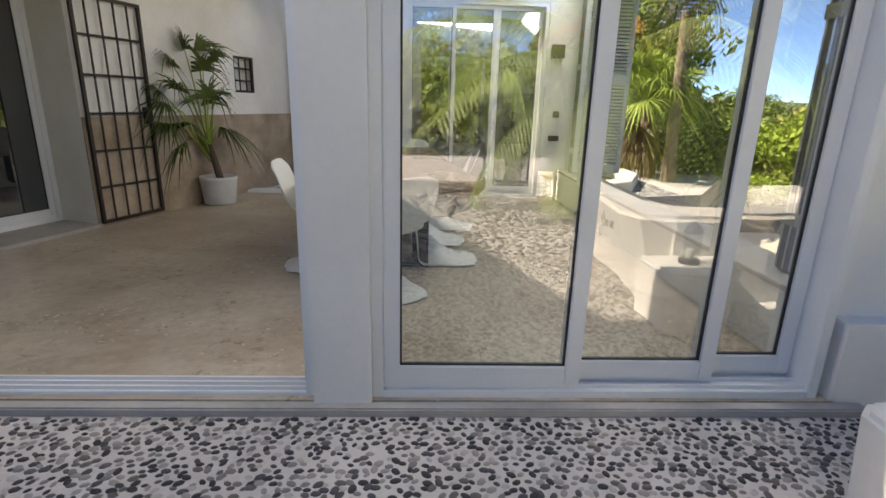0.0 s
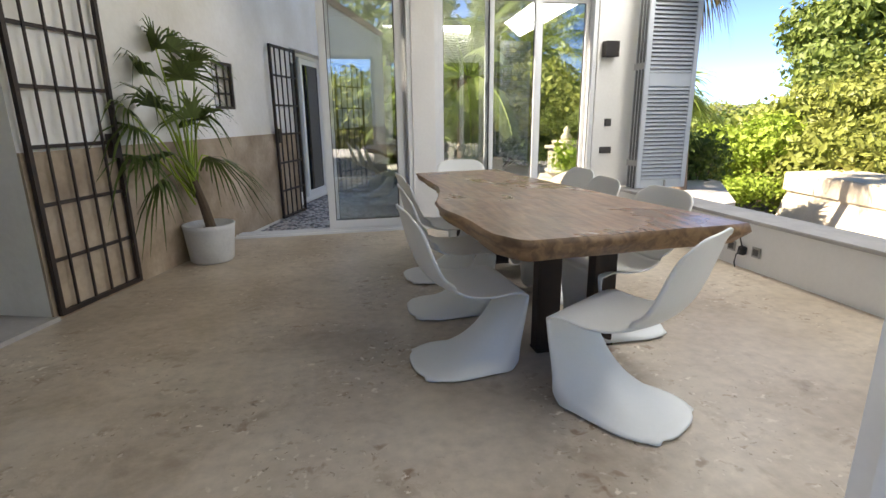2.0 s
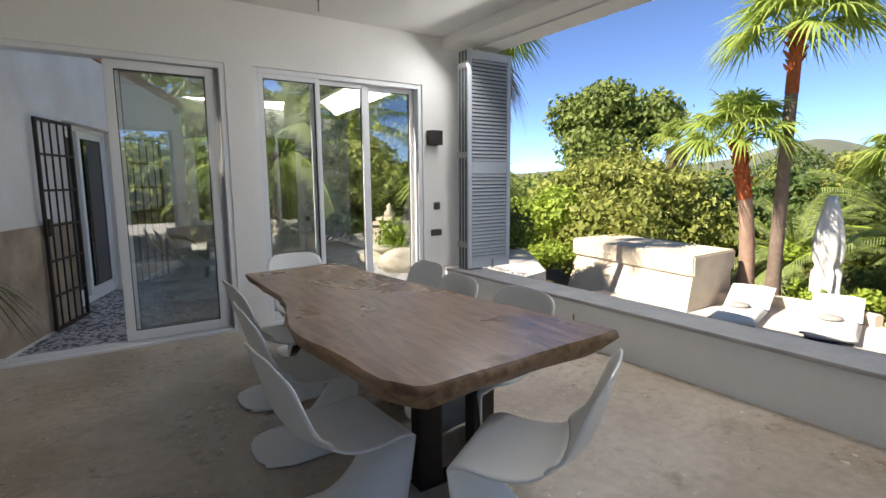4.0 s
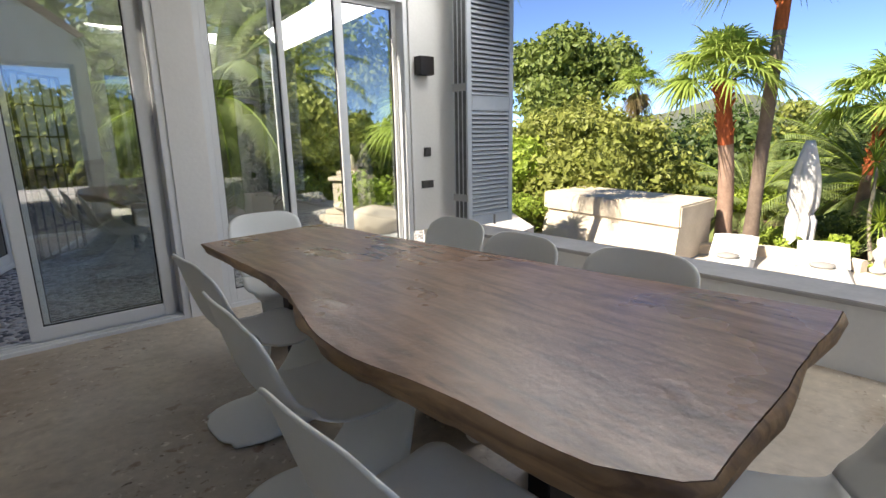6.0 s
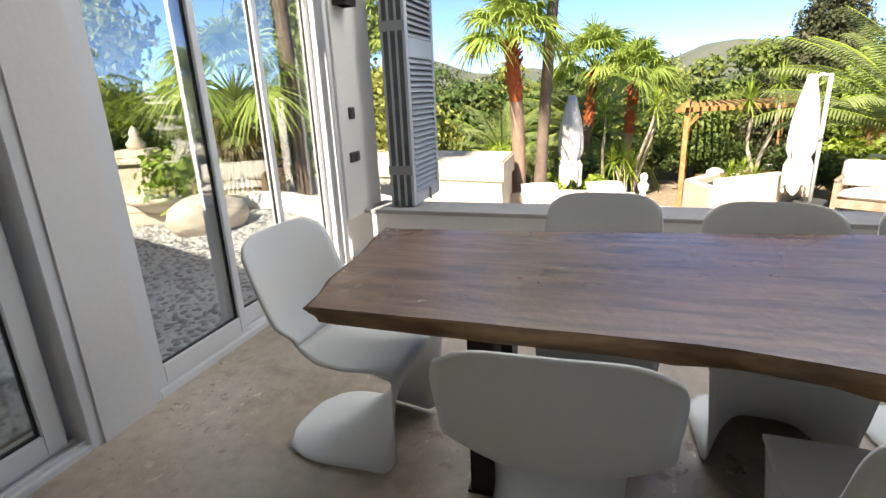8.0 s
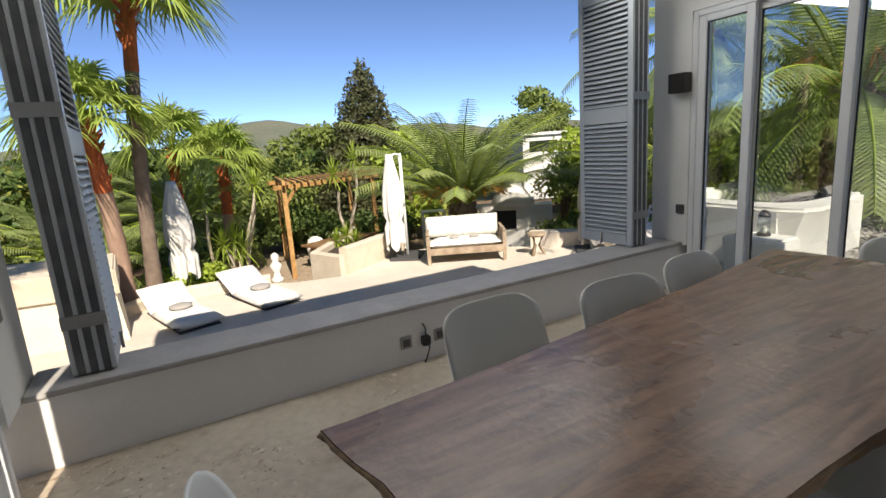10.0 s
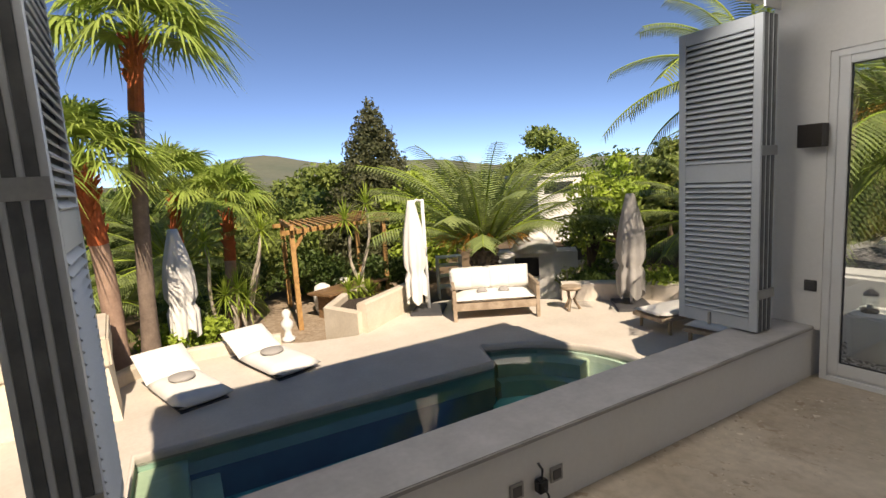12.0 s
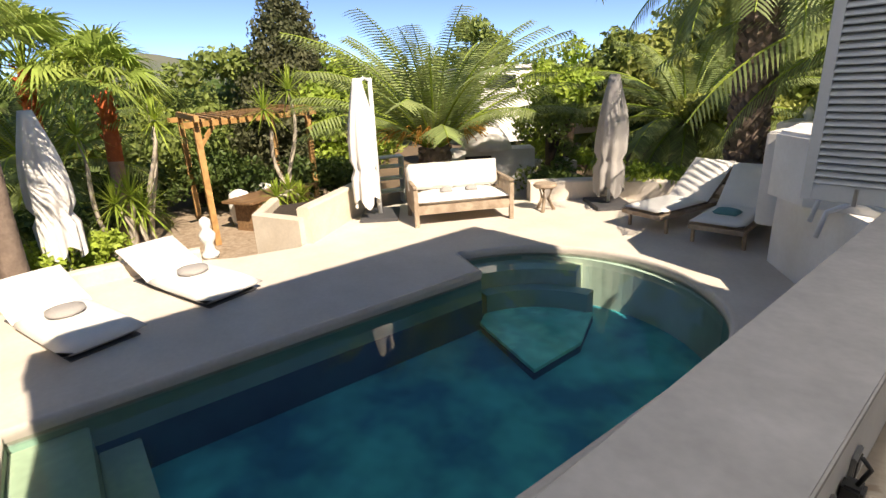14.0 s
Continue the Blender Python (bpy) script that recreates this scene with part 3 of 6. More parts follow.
e = thing("plug", "black plug with a short cable beside the wall sockets", "plug", "", (E0 - 0.003, 6.28, 0.15))
boxed("body", (-0.05, 0.0, -0.03, 0.03, -0.035, 0.035), SEAL, e, bevel=0.008)
part("cable", tube(bmesh.new(), [(-0.05, 0, 0), (-0.08, 0.0, -0.03), (-0.07, 0.02, -0.1), (-0.05, 0.03, -0.145)], 0.006, 6), SEAL, e, smooth=True)
part("lead", tube(bmesh.new(), [(-0.03, 0, 0.03), (-0.05, 0.01, 0.1), (-0.03, 0.02, 0.13)], 0.006, 6), SEAL, e, smooth=True)
rose = thing("ceiling_hook", "small grey ceiling fitting with a short stem", "ceiling fitting", "", (0.3, 7.9, CEIL))
part("cup", lathe(bmesh.new(), [(0.045, -0.03), (0.05, 0.0)], 16), STEEL, rose)
part("stem", tube(bmesh.new(), [(0, 0, -0.03), (0, 0, -0.14)], 0.008), STEEL, rose)


# ---- table and chairs ----
def dining_table():
    e = thing("dining_table", "long dark brown slab dining table with a wavy live edge", "table")
    rnd = random.Random(4)
    pts = []

    def wave(u, ph, amp):
        return amp * math.sin(math.pi * u) ** 0.5 * (math.sin(u * 11 + ph) + 0.5 * math.sin(u * 27 + ph) + 0.3 * math.sin(u * 61 + ph))

    def edge_x(y, west):
        if west:
            return -0.58 - 0.16 * math.exp(-((y - 5.58) / 0.5) ** 2) - 0.07 * math.exp(-((y - 4.9) / 0.3) ** 2)
        u = (y - 4.76) / 2.7
        return 0.52 - 0.32 * u - 0.13 * u * (1 - u)

    for i in range(10):
        pts.append(Vector((-0.56 + 0.106 * i, 4.70 + 0.006 * i + wave(i / 10, 1.0, 0.004))))
    for i in range(44):
        y = 4.765 + 2.68 * i / 44
        pts.append(Vector((edge_x(y, False) + wave(i / 44, 2.1, 0.006), y)))
    for i in range(8):
        pts.append(Vector((0.205 - 0.098 * i, 7.46 - 0.014 * i + wave(i / 8, 0.4, 0.006))))
    for i in range(44):
        y = 7.34 - 2.55 * i / 44
        pts.append(Vector((edge_x(y, True) + wave(i / 44, 4.0, 0.005), y)))
    pts.append(Vector((-0.60, 4.73)))
    c = sum(pts, Vector((0, 0))) / len(pts)
    layers = ((0.0, 0.0), (0.1, -0.008), (0.35, -0.006), (0.6, 0.012), (0.88, 0.035), (1.0, 0.06))
    bm = bmesh.new()
    rings = []
    for f, inset in layers:
        ring = []
        for i, p in enumerate(pts):
            deep = 0.05 + 0.055 * (7.4 - p.y) / 2.7
            off = inset + (0.010 * math.sin(i * 0.9 + f * 5) if 0.1 < f < 0.9 else 0) + (0.008 * rnd.uniform(-1, 1) if 0.05 < f < 1 else 0)
            ring.append(bm.verts.new((*(p - (p - c).normalized() * off), 0.76 - deep * f)))
        rings.append(ring)
    for u, v in zip(rings, rings[1:]):
        for i in range(len(pts)):
            j = (i + 1) % len(pts)
            bm.faces.new((v[i], v[j], u[j], u[i]))
    bm.faces.new(rings[-1][::-1])
    part("live_edge", bm, TABLE_EDGE, e, "rough bark-brown live edge", smooth=True)
    bm = bmesh.new()
    prism(bm, [tuple(p - (p - c).normalized() * 0.003) for p in pts], 0.74, 0.7605)
    part("tabletop", bm, TABLE_TOP, e, "smooth oiled dark brown top")
    for y in (5.25, 6.95):
        bm = bmesh.new()
        for x in (-0.30, 0.02):
            box(bm, x, x + 0.13, y - 0.04, y + 0.04, 0.0, 0.64, bevel=0.004)
        box(bm, -0.30, 0.15, y - 0.05, y + 0.05, 0.64, 0.655)
        box(bm, -0.30, 0.15, y - 0.05, y + 0.05, 0.0, 0.012)
        part("leg_frame", bm, IRON, e, "black steel leg frame")
    boxed("stretcher", (-0.14, -0.02, 5.3, 6.9, 0.58, 0.655), TABLE_EDGE, e)


dining_table()


def s_chair():
    """A moulded chair: back, seat and sweeping foot, meeting edge to edge."""
    shell = [(-0.292, 0.826, 0.208), (-0.284, 0.80, 0.224), (-0.274, 0.76, 0.234), (-0.260, 0.70, 0.239), (-0.238, 0.62, 0.238), (-0.205, 0.535, 0.240), (-0.155, 0.47, 0.222), (-0.09, 0.43, 0.218),
             (0.0, 0.405, 0.235), (0.1, 0.40, 0.24), (0.2, 0.41, 0.24), (0.255, 0.415, 0.235), (0.275, 0.40, 0.225)]
    leg = [(0.272, 0.375), (0.255, 0.34), (0.225, 0.295), (0.18, 0.24), (0.125, 0.18), (0.065, 0.125), (0.0, 0.08), (-0.07, 0.045), (-0.14, 0.022), (-0.21, 0.008), (-0.26, 0.004)]
    edge = [(0.275, 0.36), (0.268, 0.28), (0.26, 0.2), (0.252, 0.12), (0.245, 0.05), (0.2, 0.002), (0.12, 0.002), (0.03, 0.002), (-0.06, 0.002), (-0.14, 0.002), (-0.19, 0.002)]
    halfw = [0.218, 0.21, 0.2, 0.192, 0.19, 0.197, 0.208, 0.22, 0.228, 0.215, 0.17]
    n, rows = 20, []
    for k, (x, z, w) in enumerate(shell):
        row = []
        for i in range(n + 1):
            v = 2 * i / n - 1
            wrap = (0.018 + 0.008 * min(k, 5)) * abs(v) ** 2.2 if k < 7 else 0.045 * abs(v) ** 2.2 * 0.4 if k == 7 else 0.0
            lift = 0.022 * abs(v) ** 3 if 6 <= k < 11 else 0.0
            row.append(Vector((x + wrap, v * w, z + lift + (-(0.034, 0.022, 0.010)[k] * abs(v) ** 5 if k < 3 else 0.0))))
        rows.append(row)
    for (cx, cz), (ex, ez), w in zip(leg, edge, halfw):
        row = []
        for i in range(n + 1):
            v = 2 * i / n - 1
            k = abs(v) ** 3.5
            row.append(Vector((cx * (1 - k) + ex * k, v * w, cz * (1 - k) + ez * k)))
        rows.append(row)
    fine = []
    for k in range(len(rows) - 1):
        p0, p1, p2, p3 = rows[max(k - 1, 0)], rows[k], rows[k + 1], rows[min(k + 2, len(rows) - 1)]
        for u in (0.0, 1 / 3, 2 / 3):
            fine.append([0.5 * (2 * b + (c - a) * u + (2 * a - 5 * b + 4 * c - d) * u * u + (3 * b - a - 3 * c + d) * u ** 3) for a, b, c, d in zip(p0, p1, p2, p3)])
    fine.append(rows[-1])
    for r in fine:
        for p in r:
            p.z += 0.006
    e = thing("dining_chair", "white moulded plastic cantilever chair drawn up to the slab table", "chair", "chairs round the table")
    for name, a, b in (("backrest", 0, 20), ("seat", 20, 37), ("foot", 37, len(fine) - 1)):
        bm = bmesh.new()
        vs = [[bm.verts.new(p) for p in r] for r in fine[a:b + 1]]
        for u, v in zip(vs, vs[1:]):
            for i in range(n):
                bm.faces.new((u[i], v[i], v[i + 1], u[i + 1]))
        bm.normal_update()
        bmesh.ops.solidify(bm, geom=bm.faces[:], thickness=0.009)
        part(name, bm, PLASTIC, e, smooth=True)
    return e


chair = s_chair()
for x, y, a in ((-0.72, 5.22, 3), (-0.623, 5.98, -2), (-0.54, 6.70, 2), (0.37, 6.62, 180), (0.24, 6.03, 176), (0.30, 5.42, 184), (-0.09, 7.49, -94), (-0.13, 4.62, 122)):
    c = copy_thing(chair, pose(x, y, 0.001, 0, 0, a))
    if a == 122:
        c["label"] = "white moulded plastic cantilever chair turned askew at the south end"
    if a == -94:
        c["label"] = "white moulded plastic cantilever chair at the north end by the window"
for o in [*chair.children, chair]:
    bpy.data.objects.remove(o)


# ---- ground, terraces and pool ----
DK, WATER_Z, LOW = -0.975, -1.10, -1.92


def ground_height(x, y):
    far = max(0.0, math.hypot(x - 5, y - 3) - 80) / 190
    ridge = min(far, 1.0) * (8.0 + 9.0 * noise.noise(Vector((x * 0.011, y * 0.011, 1.3))) + 4 * noise.noise(Vector((x * 0.02, y * 0.03, 4.1))))
    az = math.degrees(math.atan2(y - 5, x - 1))
    ridge += min(far, 1.0) * (12 * math.exp(-((az + 9) / 4.5) ** 2) + 6 * math.exp(-((az + 16) / 7) ** 2) + 8 * math.exp(-((az - 20) / 6) ** 2))
    near = LOW - 0.08 if (x > 9.3 or y < -4) else -1.25
    return near + ridge + 0.12 * noise.noise(Vector((x * 0.3, y * 0.3, 0)))


def polar_ground():
    verts, faces, n = [], [], 240
    radii = [0.5, 2, 4, 6, 8, 10, 13, 17, 22, 30, 40, 55, 75, 95, 110, 125, 140, 155, 175, 200, 240, 300, 400, 700, 1500]
    verts.append((5, 3, LOW - 0.1))
    for r in radii:
        for k in range(n):
            a = 2 * math.pi * k / n
            x, y = 5 + r * math.cos(a), 3 + r * math.sin(a)
            z = ground_height(x, y) if r > 6 else LOW - 1.6
            if -4.9 < x < 6.9 and -3.5 < y < 17:
                z = min(z, LOW - 0.6)
            verts.append((x, y, z if r < 350 else 2.0))
    faces += [(0, 1 + k, 1 + (k + 1) % n) for k in range(n)]
    for i in range(len(radii) - 1):
        for k in range(n):
            a, b = 1 + i * n + k, 1 + i * n + (k + 1) % n
            faces.append((a, a + n, b + n, b))
    return raw("ground", verts, faces, EARTH, smooth=True)


g = structure(polar_ground(), "dry brown garden earth rising to wooded hills", "ground")
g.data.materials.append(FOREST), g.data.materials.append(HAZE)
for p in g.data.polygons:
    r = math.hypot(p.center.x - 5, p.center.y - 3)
    # beyond 120 m the hills take the colour with haze painted in
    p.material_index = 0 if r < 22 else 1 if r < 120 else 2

# deck around the pool: an outline with the pool cut out of it
PX0, PX1, PY1, CX, CY, PR = 3.46, 6.20, 8.04, 5.17, 3.55, 1.72
pool = [(PX0, PY1), (PX0, CY)]
pool += [(CX + PR * math.cos(a), CY + PR * math.sin(a)) for a in [math.pi + math.pi * k / 40 for k in range(1, 38)]]
pool += [(6.93, 3.24), (6.88, 3.36), (PX1, 3.52), (PX1, PY1)]


def ring_slab(outer, inner, z0, z1):
    """A slab with a hole: outer and inner outlines are bridged by filling."""
    bm = bmesh.new()
    for z, flip in ((z1, False), (z0, True)):
        loops = []
        for pts in (outer, inner):
            vs = [bm.verts.new((x, y, z)) for x, y in pts]
            loops += [bm.edges.new((vs[i], vs[(i + 1) % len(vs)])) for i in range(len(vs))]
        bmesh.ops.triangle_fill(bm, use_beauty=True, use_dissolve=False, edges=loops)
    for pts in (outer, inner):
        for i in range(len(pts)):
            a, b = pts[i], pts[(i + 1) % len(pts)]
            bm.faces.new([bm.verts.new((*a, z0)), bm.verts.new((*b, z0)), bm.verts.new((*b, z1)), bm.verts.new((*a, z1))])
    bmesh.ops.remove_doubles(bm, verts=bm.verts[:], dist=0.0005)
    bmesh.ops.recalc_face_normals(bm, faces=bm.faces[:])
    return bm


arc_wall = [(8.35, 0.4), (7.9, -0.25), (7.2, -0.95), (6.4, -1.35), (5.4, -1.5), (4.4, -1.5)]
deck_outline = [(2.31, 3.3), (2.31, 8.9), (4.6, 9.25), (5.6, 10.4), (8.0, 10.4), (8.4, 8.75), (9.1, 8.2), (9.3, 7.2), (9.2, 6.0), (8.95, 5.6), (8.75, 4.75), (10.0, 2.9), (9.9, 1.6), (8.9, 0.9)] + arc_wall + [(3.6, -1.5), (3.6, 1.0), (2.31, 2.3)]
structure(part("deck", ring_slab(deck_outline, pool, DK - 0.14, DK), DECK), "pale smooth rendered deck round the pool", "deck")
structure(part("deck_base", ring_slab([(x * 0.999, y * 0.999) for x, y in deck_outline], [(CX + (x - CX) * 1.05, CY + 0.1 + (y - CY) * 1.02) for x, y in pool], LOW - 0.4, DK - 0.14), CREAM), "cream rendered base of the deck", "deck")


def coping():
    bm, n = bmesh.new(), len(pool)
    prof = ((0.0, DK - 0.10), (-0.012, DK - 0.05), (-0.006, DK - 0.004), (0.012, DK + 0.006), (0.03, DK + 0.006), (0.05, DK + 0.001))
    rings = []
    for i, (x, y) in enumerate(pool):
        a, b = Vector(pool[i - 1]), Vector(pool[(i + 1) % n])
        d = (b - a).normalized()
        out = Vector((d.y, -d.x))
        if (Vector((x, y)) - Vector((4.9, 5.2))).dot(out) < 0:
            out = -out
        rings.append([bm.verts.new((x + out.x * o, y + out.y * o, z)) for o, z in prof])
    for i in range(n):
        u, v = rings[i], rings[(i + 1) % n]
        for k in range(len(prof) - 1):
            bm.faces.new((u[k], v[k], v[k + 1], u[k + 1]))
    bmesh.ops.recalc_face_normals(bm, faces=bm.faces[:])
    return bm


structure(part("pool_coping", coping(), DECK, smooth=True), "rounded pale rendered pool edge", "pool edge")
# the wall below the rim is coloured darker for the dim depth
for z0, z1, mat, text in ((-1.36, DK - 0.1, POOLWALL, "green-grey plastered rim of the pool wall"), (-2.5, -1.36, POOLMURK, "deep pool wall, its underwater gloom painted dark blue-green")):
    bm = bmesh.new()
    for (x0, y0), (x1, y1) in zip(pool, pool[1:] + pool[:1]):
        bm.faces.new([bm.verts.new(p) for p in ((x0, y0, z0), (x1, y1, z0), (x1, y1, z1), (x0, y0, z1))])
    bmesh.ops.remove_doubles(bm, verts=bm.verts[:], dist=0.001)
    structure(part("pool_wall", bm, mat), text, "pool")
bm = bmesh.new()
bm.faces.new([bm.verts.new((x, y, -1.75)) for x, y in pool])
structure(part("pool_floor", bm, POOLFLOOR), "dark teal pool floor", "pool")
bm = bmesh.new()
bm.faces.new([bm.verts.new((x, y, WATER_Z)) for x, y in pool])
structure(part("water", bm, WATER), "clear still dark teal pool water", "water").visible_shadow = False


def pool_arc(r0, r1, a0, a1):
    seq = [(r1, a0 + (a1 - a0) * k / 24) for k in range(25)] + [(r0, a1 + (a0 - a1) * k / 24) for k in range(25)]
    return [(CX + r * math.cos(a), CY + r * math.sin(a)) for r, a in seq]


structure(part("pool_bench", prism(bmesh.new(), pool_arc(1.34, 1.715, math.radians(-66), math.radians(-12)), -2.49, -1.17), STEPSTONE), "shallow curved pale stone ledge under the water", "pool ledge")
structure(part("pool_bench", prism(bmesh.new(), pool_arc(1.14, 1.335, math.radians(-76), math.radians(-10)), -2.49, -1.38), POOLWALL), "second curved green-grey ledge under the water", "pool ledge")
# added slab and base: sunlit patch of the floor, its light put in the colour
sun_patch_outline = [(4.98, 3.9), (5.02, 3.1), (5.4, 2.38)] + [(CX + 1.135 * math.cos(a), CY + 1.135 * math.sin(a)) for a in [math.radians(-68 + 4 * k) for k in range(16)]] + [(6.15, 3.6)]
structure(part("pool_bench", prism(bmesh.new(), sun_patch_outline, -1.66, -1.62), SUN_PATCH), "bright emerald slab painted as the sunlit patch of pool floor", "pool bench")
structure(part("pool_bench_base", prism(bmesh.new(), [(5.2 + (x - 5.2) * 0.97, y) for x, y in sun_patch_outline], -2.49, -1.684), POOLMURK), "dark base added under the sunlit patch slab", "pool bench")
structure(boxed("pool_step", (PX0 + 0.005, PX1 - 0.005, 7.55, PY1 - 0.005, -2.49, -1.16), STEPSTONE, bevel=0.01), "shallow tan underwater step", "pool step")
structure(boxed("pool_step", (PX0 + 0.005, PX1 - 0.005, 7.25, 7.548, -2.49, -1.42), STEPSTONE, bevel=0.01), "deeper blue-green underwater step", "pool step")


def wall_run(name, pts, half, z0, z1, mat, label, cat="wall"):
    """A low wall of even thickness along a line of points, with a rounded top."""
    bm, rings = bmesh.new(), []
    for i, p in enumerate(pts):
        a, b = Vector(pts[max(i - 1, 0)]), Vector(pts[min(i + 1, len(pts) - 1)])
        d = (b - a).normalized()
        o = Vector((-d.y, d.x))
        p = Vector(p)
        zt = z1[i] if isinstance(z1, (list, tuple)) else z1
        rings.append([bm.verts.new((*(p + o * s), z)) for s, z in ((-half, z0), (-half, zt - 0.03), (-half + 0.03, zt), (half - 0.03, zt), (half, zt - 0.03), (half, z0))])
    for u, v in zip(rings, rings[1:]):
        for k in range(6):
            bm.faces.new((u[k], u[(k + 1) % 6], v[(k + 1) % 6], v[k]))
    bm.faces.new(rings[0]), bm.faces.new(rings[-1][::-1])
    bmesh.ops.recalc_face_normals(bm, faces=bm.faces[:])
    return structure(part(name, bm, mat), label, cat)


wall_run("garden_wall", [(8.4, 8.6), (9.0, 8.1), (9.25, 7.4), (9.25, 6.6), (9.1, 6.0)], 0.09, DK - 0.3, DK + 0.2, CREAM, "low curved cream wall behind the sun mats")
wall_run("seat_wall", arc_wall, 0.16, DK - 0.3, DK + 0.36, DECK, "low curved rendered wall behind the sun loungers")
wall_run("planter_wall", [(8.85, 4.6), (9.5, 3.75), (10.2, 2.85)], 0.1, LOW, DK + 0.55, CREAM, "cream planter wall behind the parasol")
wall_run("planter_wall", [(8.85, 4.62), (9.7, 5.0), (10.6, 4.4)], 0.08, LOW, DK + 0.4, CREAM, "cream side wall of the planter")
structure(part("planter_soil", prism(bmesh.new(), [(8.9, 4.6), (9.7, 4.95), (10.6, 4.4), (10.3, 2.95)], LOW, DK + 0.25), SOIL), "dark soil in the planter", "soil")
structure(part("lower_terrace", prism(bmesh.new(), [(9.0, 5.0), (9.3, 6.4), (11.5, 7.0), (17.5, 6.5), (17.5, 0.5), (11.0, 1.5), (10.6, 4.4)], LOW - 0.12, LOW), TEAK), "brown timber terrace under the pergola", "terrace")
for k in range(4):
    structure(boxed("garden_step", (9.15 + 0.3 * k, 9.45 + 0.3 * k, 5.05, 6.3, LOW - 0.1, DK - 0.18 * (k + 1)), DECK, bevel=0.01), "pale rendered garden step", "step")
# masonry block north-east of the pool
bm = bmesh.new()
prism(bm, [(7.5, 8.42), (9.12, 8.5), (9.75, 11.9), (8.1, 11.9)], -0.36, 0.04)
bmesh.ops.bevel(bm, geom=bm.edges[:], offset=0.03, segments=2, affect="EDGES")
block = thing("masonry_counter", "long cream rendered masonry block with an overhanging top", "masonry counter")
part("top", bm, CREAM, block)
bm = prism(bmesh.new(), [(7.56, 8.47), (9.06, 8.54), (9.7, 11.85), (8.16, 11.85)], -1.4, -0.362)
for v in bm.verts:
    if v.co.z < -1 and v.co.x < 8.5:
        v.co.x -= 0.5
        v.co.y -= 0.15
part("body", bm, CREAM, block)
# terraces of dark pebbles
S_TERR = [(-6.5, 3.298), (2.31, 3.298), (2.31, 2.9), (3.7, 1.2), (4.4, -1.2), (4.6, -8.0), (-9.5, -8.0)]
structure(part("terrace_south", prism(bmesh.new(), S_TERR, -0.5, -0.045), MORTAR), "pale mortar terrace set with dark pebbles", "terrace")
N_TERR = [(-2.4, 8.62), (2.31, 8.62), (4.6, 9.3), (6.2, 11.5), (6.6, 15.0), (4.0, 17.5), (-3.0, 18.0)]
structure(part("courtyard", prism(bmesh.new(), N_TERR, -1.6, -0.045), MORTAR), "pale mortar courtyard set with dark pebbles", "courtyard")
structure(part("terrace_edge", prism(bmesh.new(), [(2.33, 2.9), (3.7, 1.2), (4.4, -1.2), (4.6, -8.0), (4.3, -8.0), (4.1, -1.2), (3.4, 1.1), (2.33, 2.6)], LOW, -0.04), PLASTER_OUT), "white rendered edge of the upper terrace", "wall")
structure(boxed("threshold", (-4.3, 2.12, 3.235, 3.3, -0.05, -0.004), CONCRETE, bevel=0.008), "worn pale stone threshold strip along the terrace", "threshold")
structure(boxed("planter_wall", (0.2, 2.6, 14.2, 14.45, -0.05, 0.32), CREAM, bevel=0.02), "low cream planter wall in the courtyard", "wall")
wall_run("garden_wall", [(2.31, 8.78), (3.4, 9.6), (3.9, 10.6), (3.9, 12.0)], 0.17, -1.3, 0.12, PLASTER_OUT, "low curved white wall at the courtyard edge")
# unseen taller part of the house, west of the room, added to block the sun
structure(boxed("house_upper", (-9.0, 1.7, -5.0, -0.64, -0.1, 4.95), PLASTER_OUT, m=HOUSE), "unseen taller house part added to shade room and terrace", "house")
structure(boxed("house_upper", (-9.0, 1.7, -0.64, -0.02, 3.13, 4.95), PLASTER_OUT, m=HOUSE), "unseen taller house part added to shade room and terrace", "house")
structure(boxed("house_back", (-9.0, 9.5, -6.0, -0.7, -1.0, 2.9), PLASTER_OUT, m=HOUSE @ pose(0, -0.02, 0)), "white rendered body of the house", "house")


def flared(bm, pts, z0, z1, lean):
    """A block whose outline leans outwards from foot to top."""
    c = sum((Vector(p) for p in pts), Vector((0, 0))) / len(pts)
    n0 = len(bm.verts)
    prism(bm, pts, z0, z1)
    bm.verts.ensure_lookup_table()
    for v in bm.verts[n0:]:
        if v.co.z < z1 - 0.01:
            d = Vector((v.co.x, v.co.y)) - c
            v.co.x -= d.normalized().x * lean
            v.co.y -= d.normalized().y * lean
    return bm


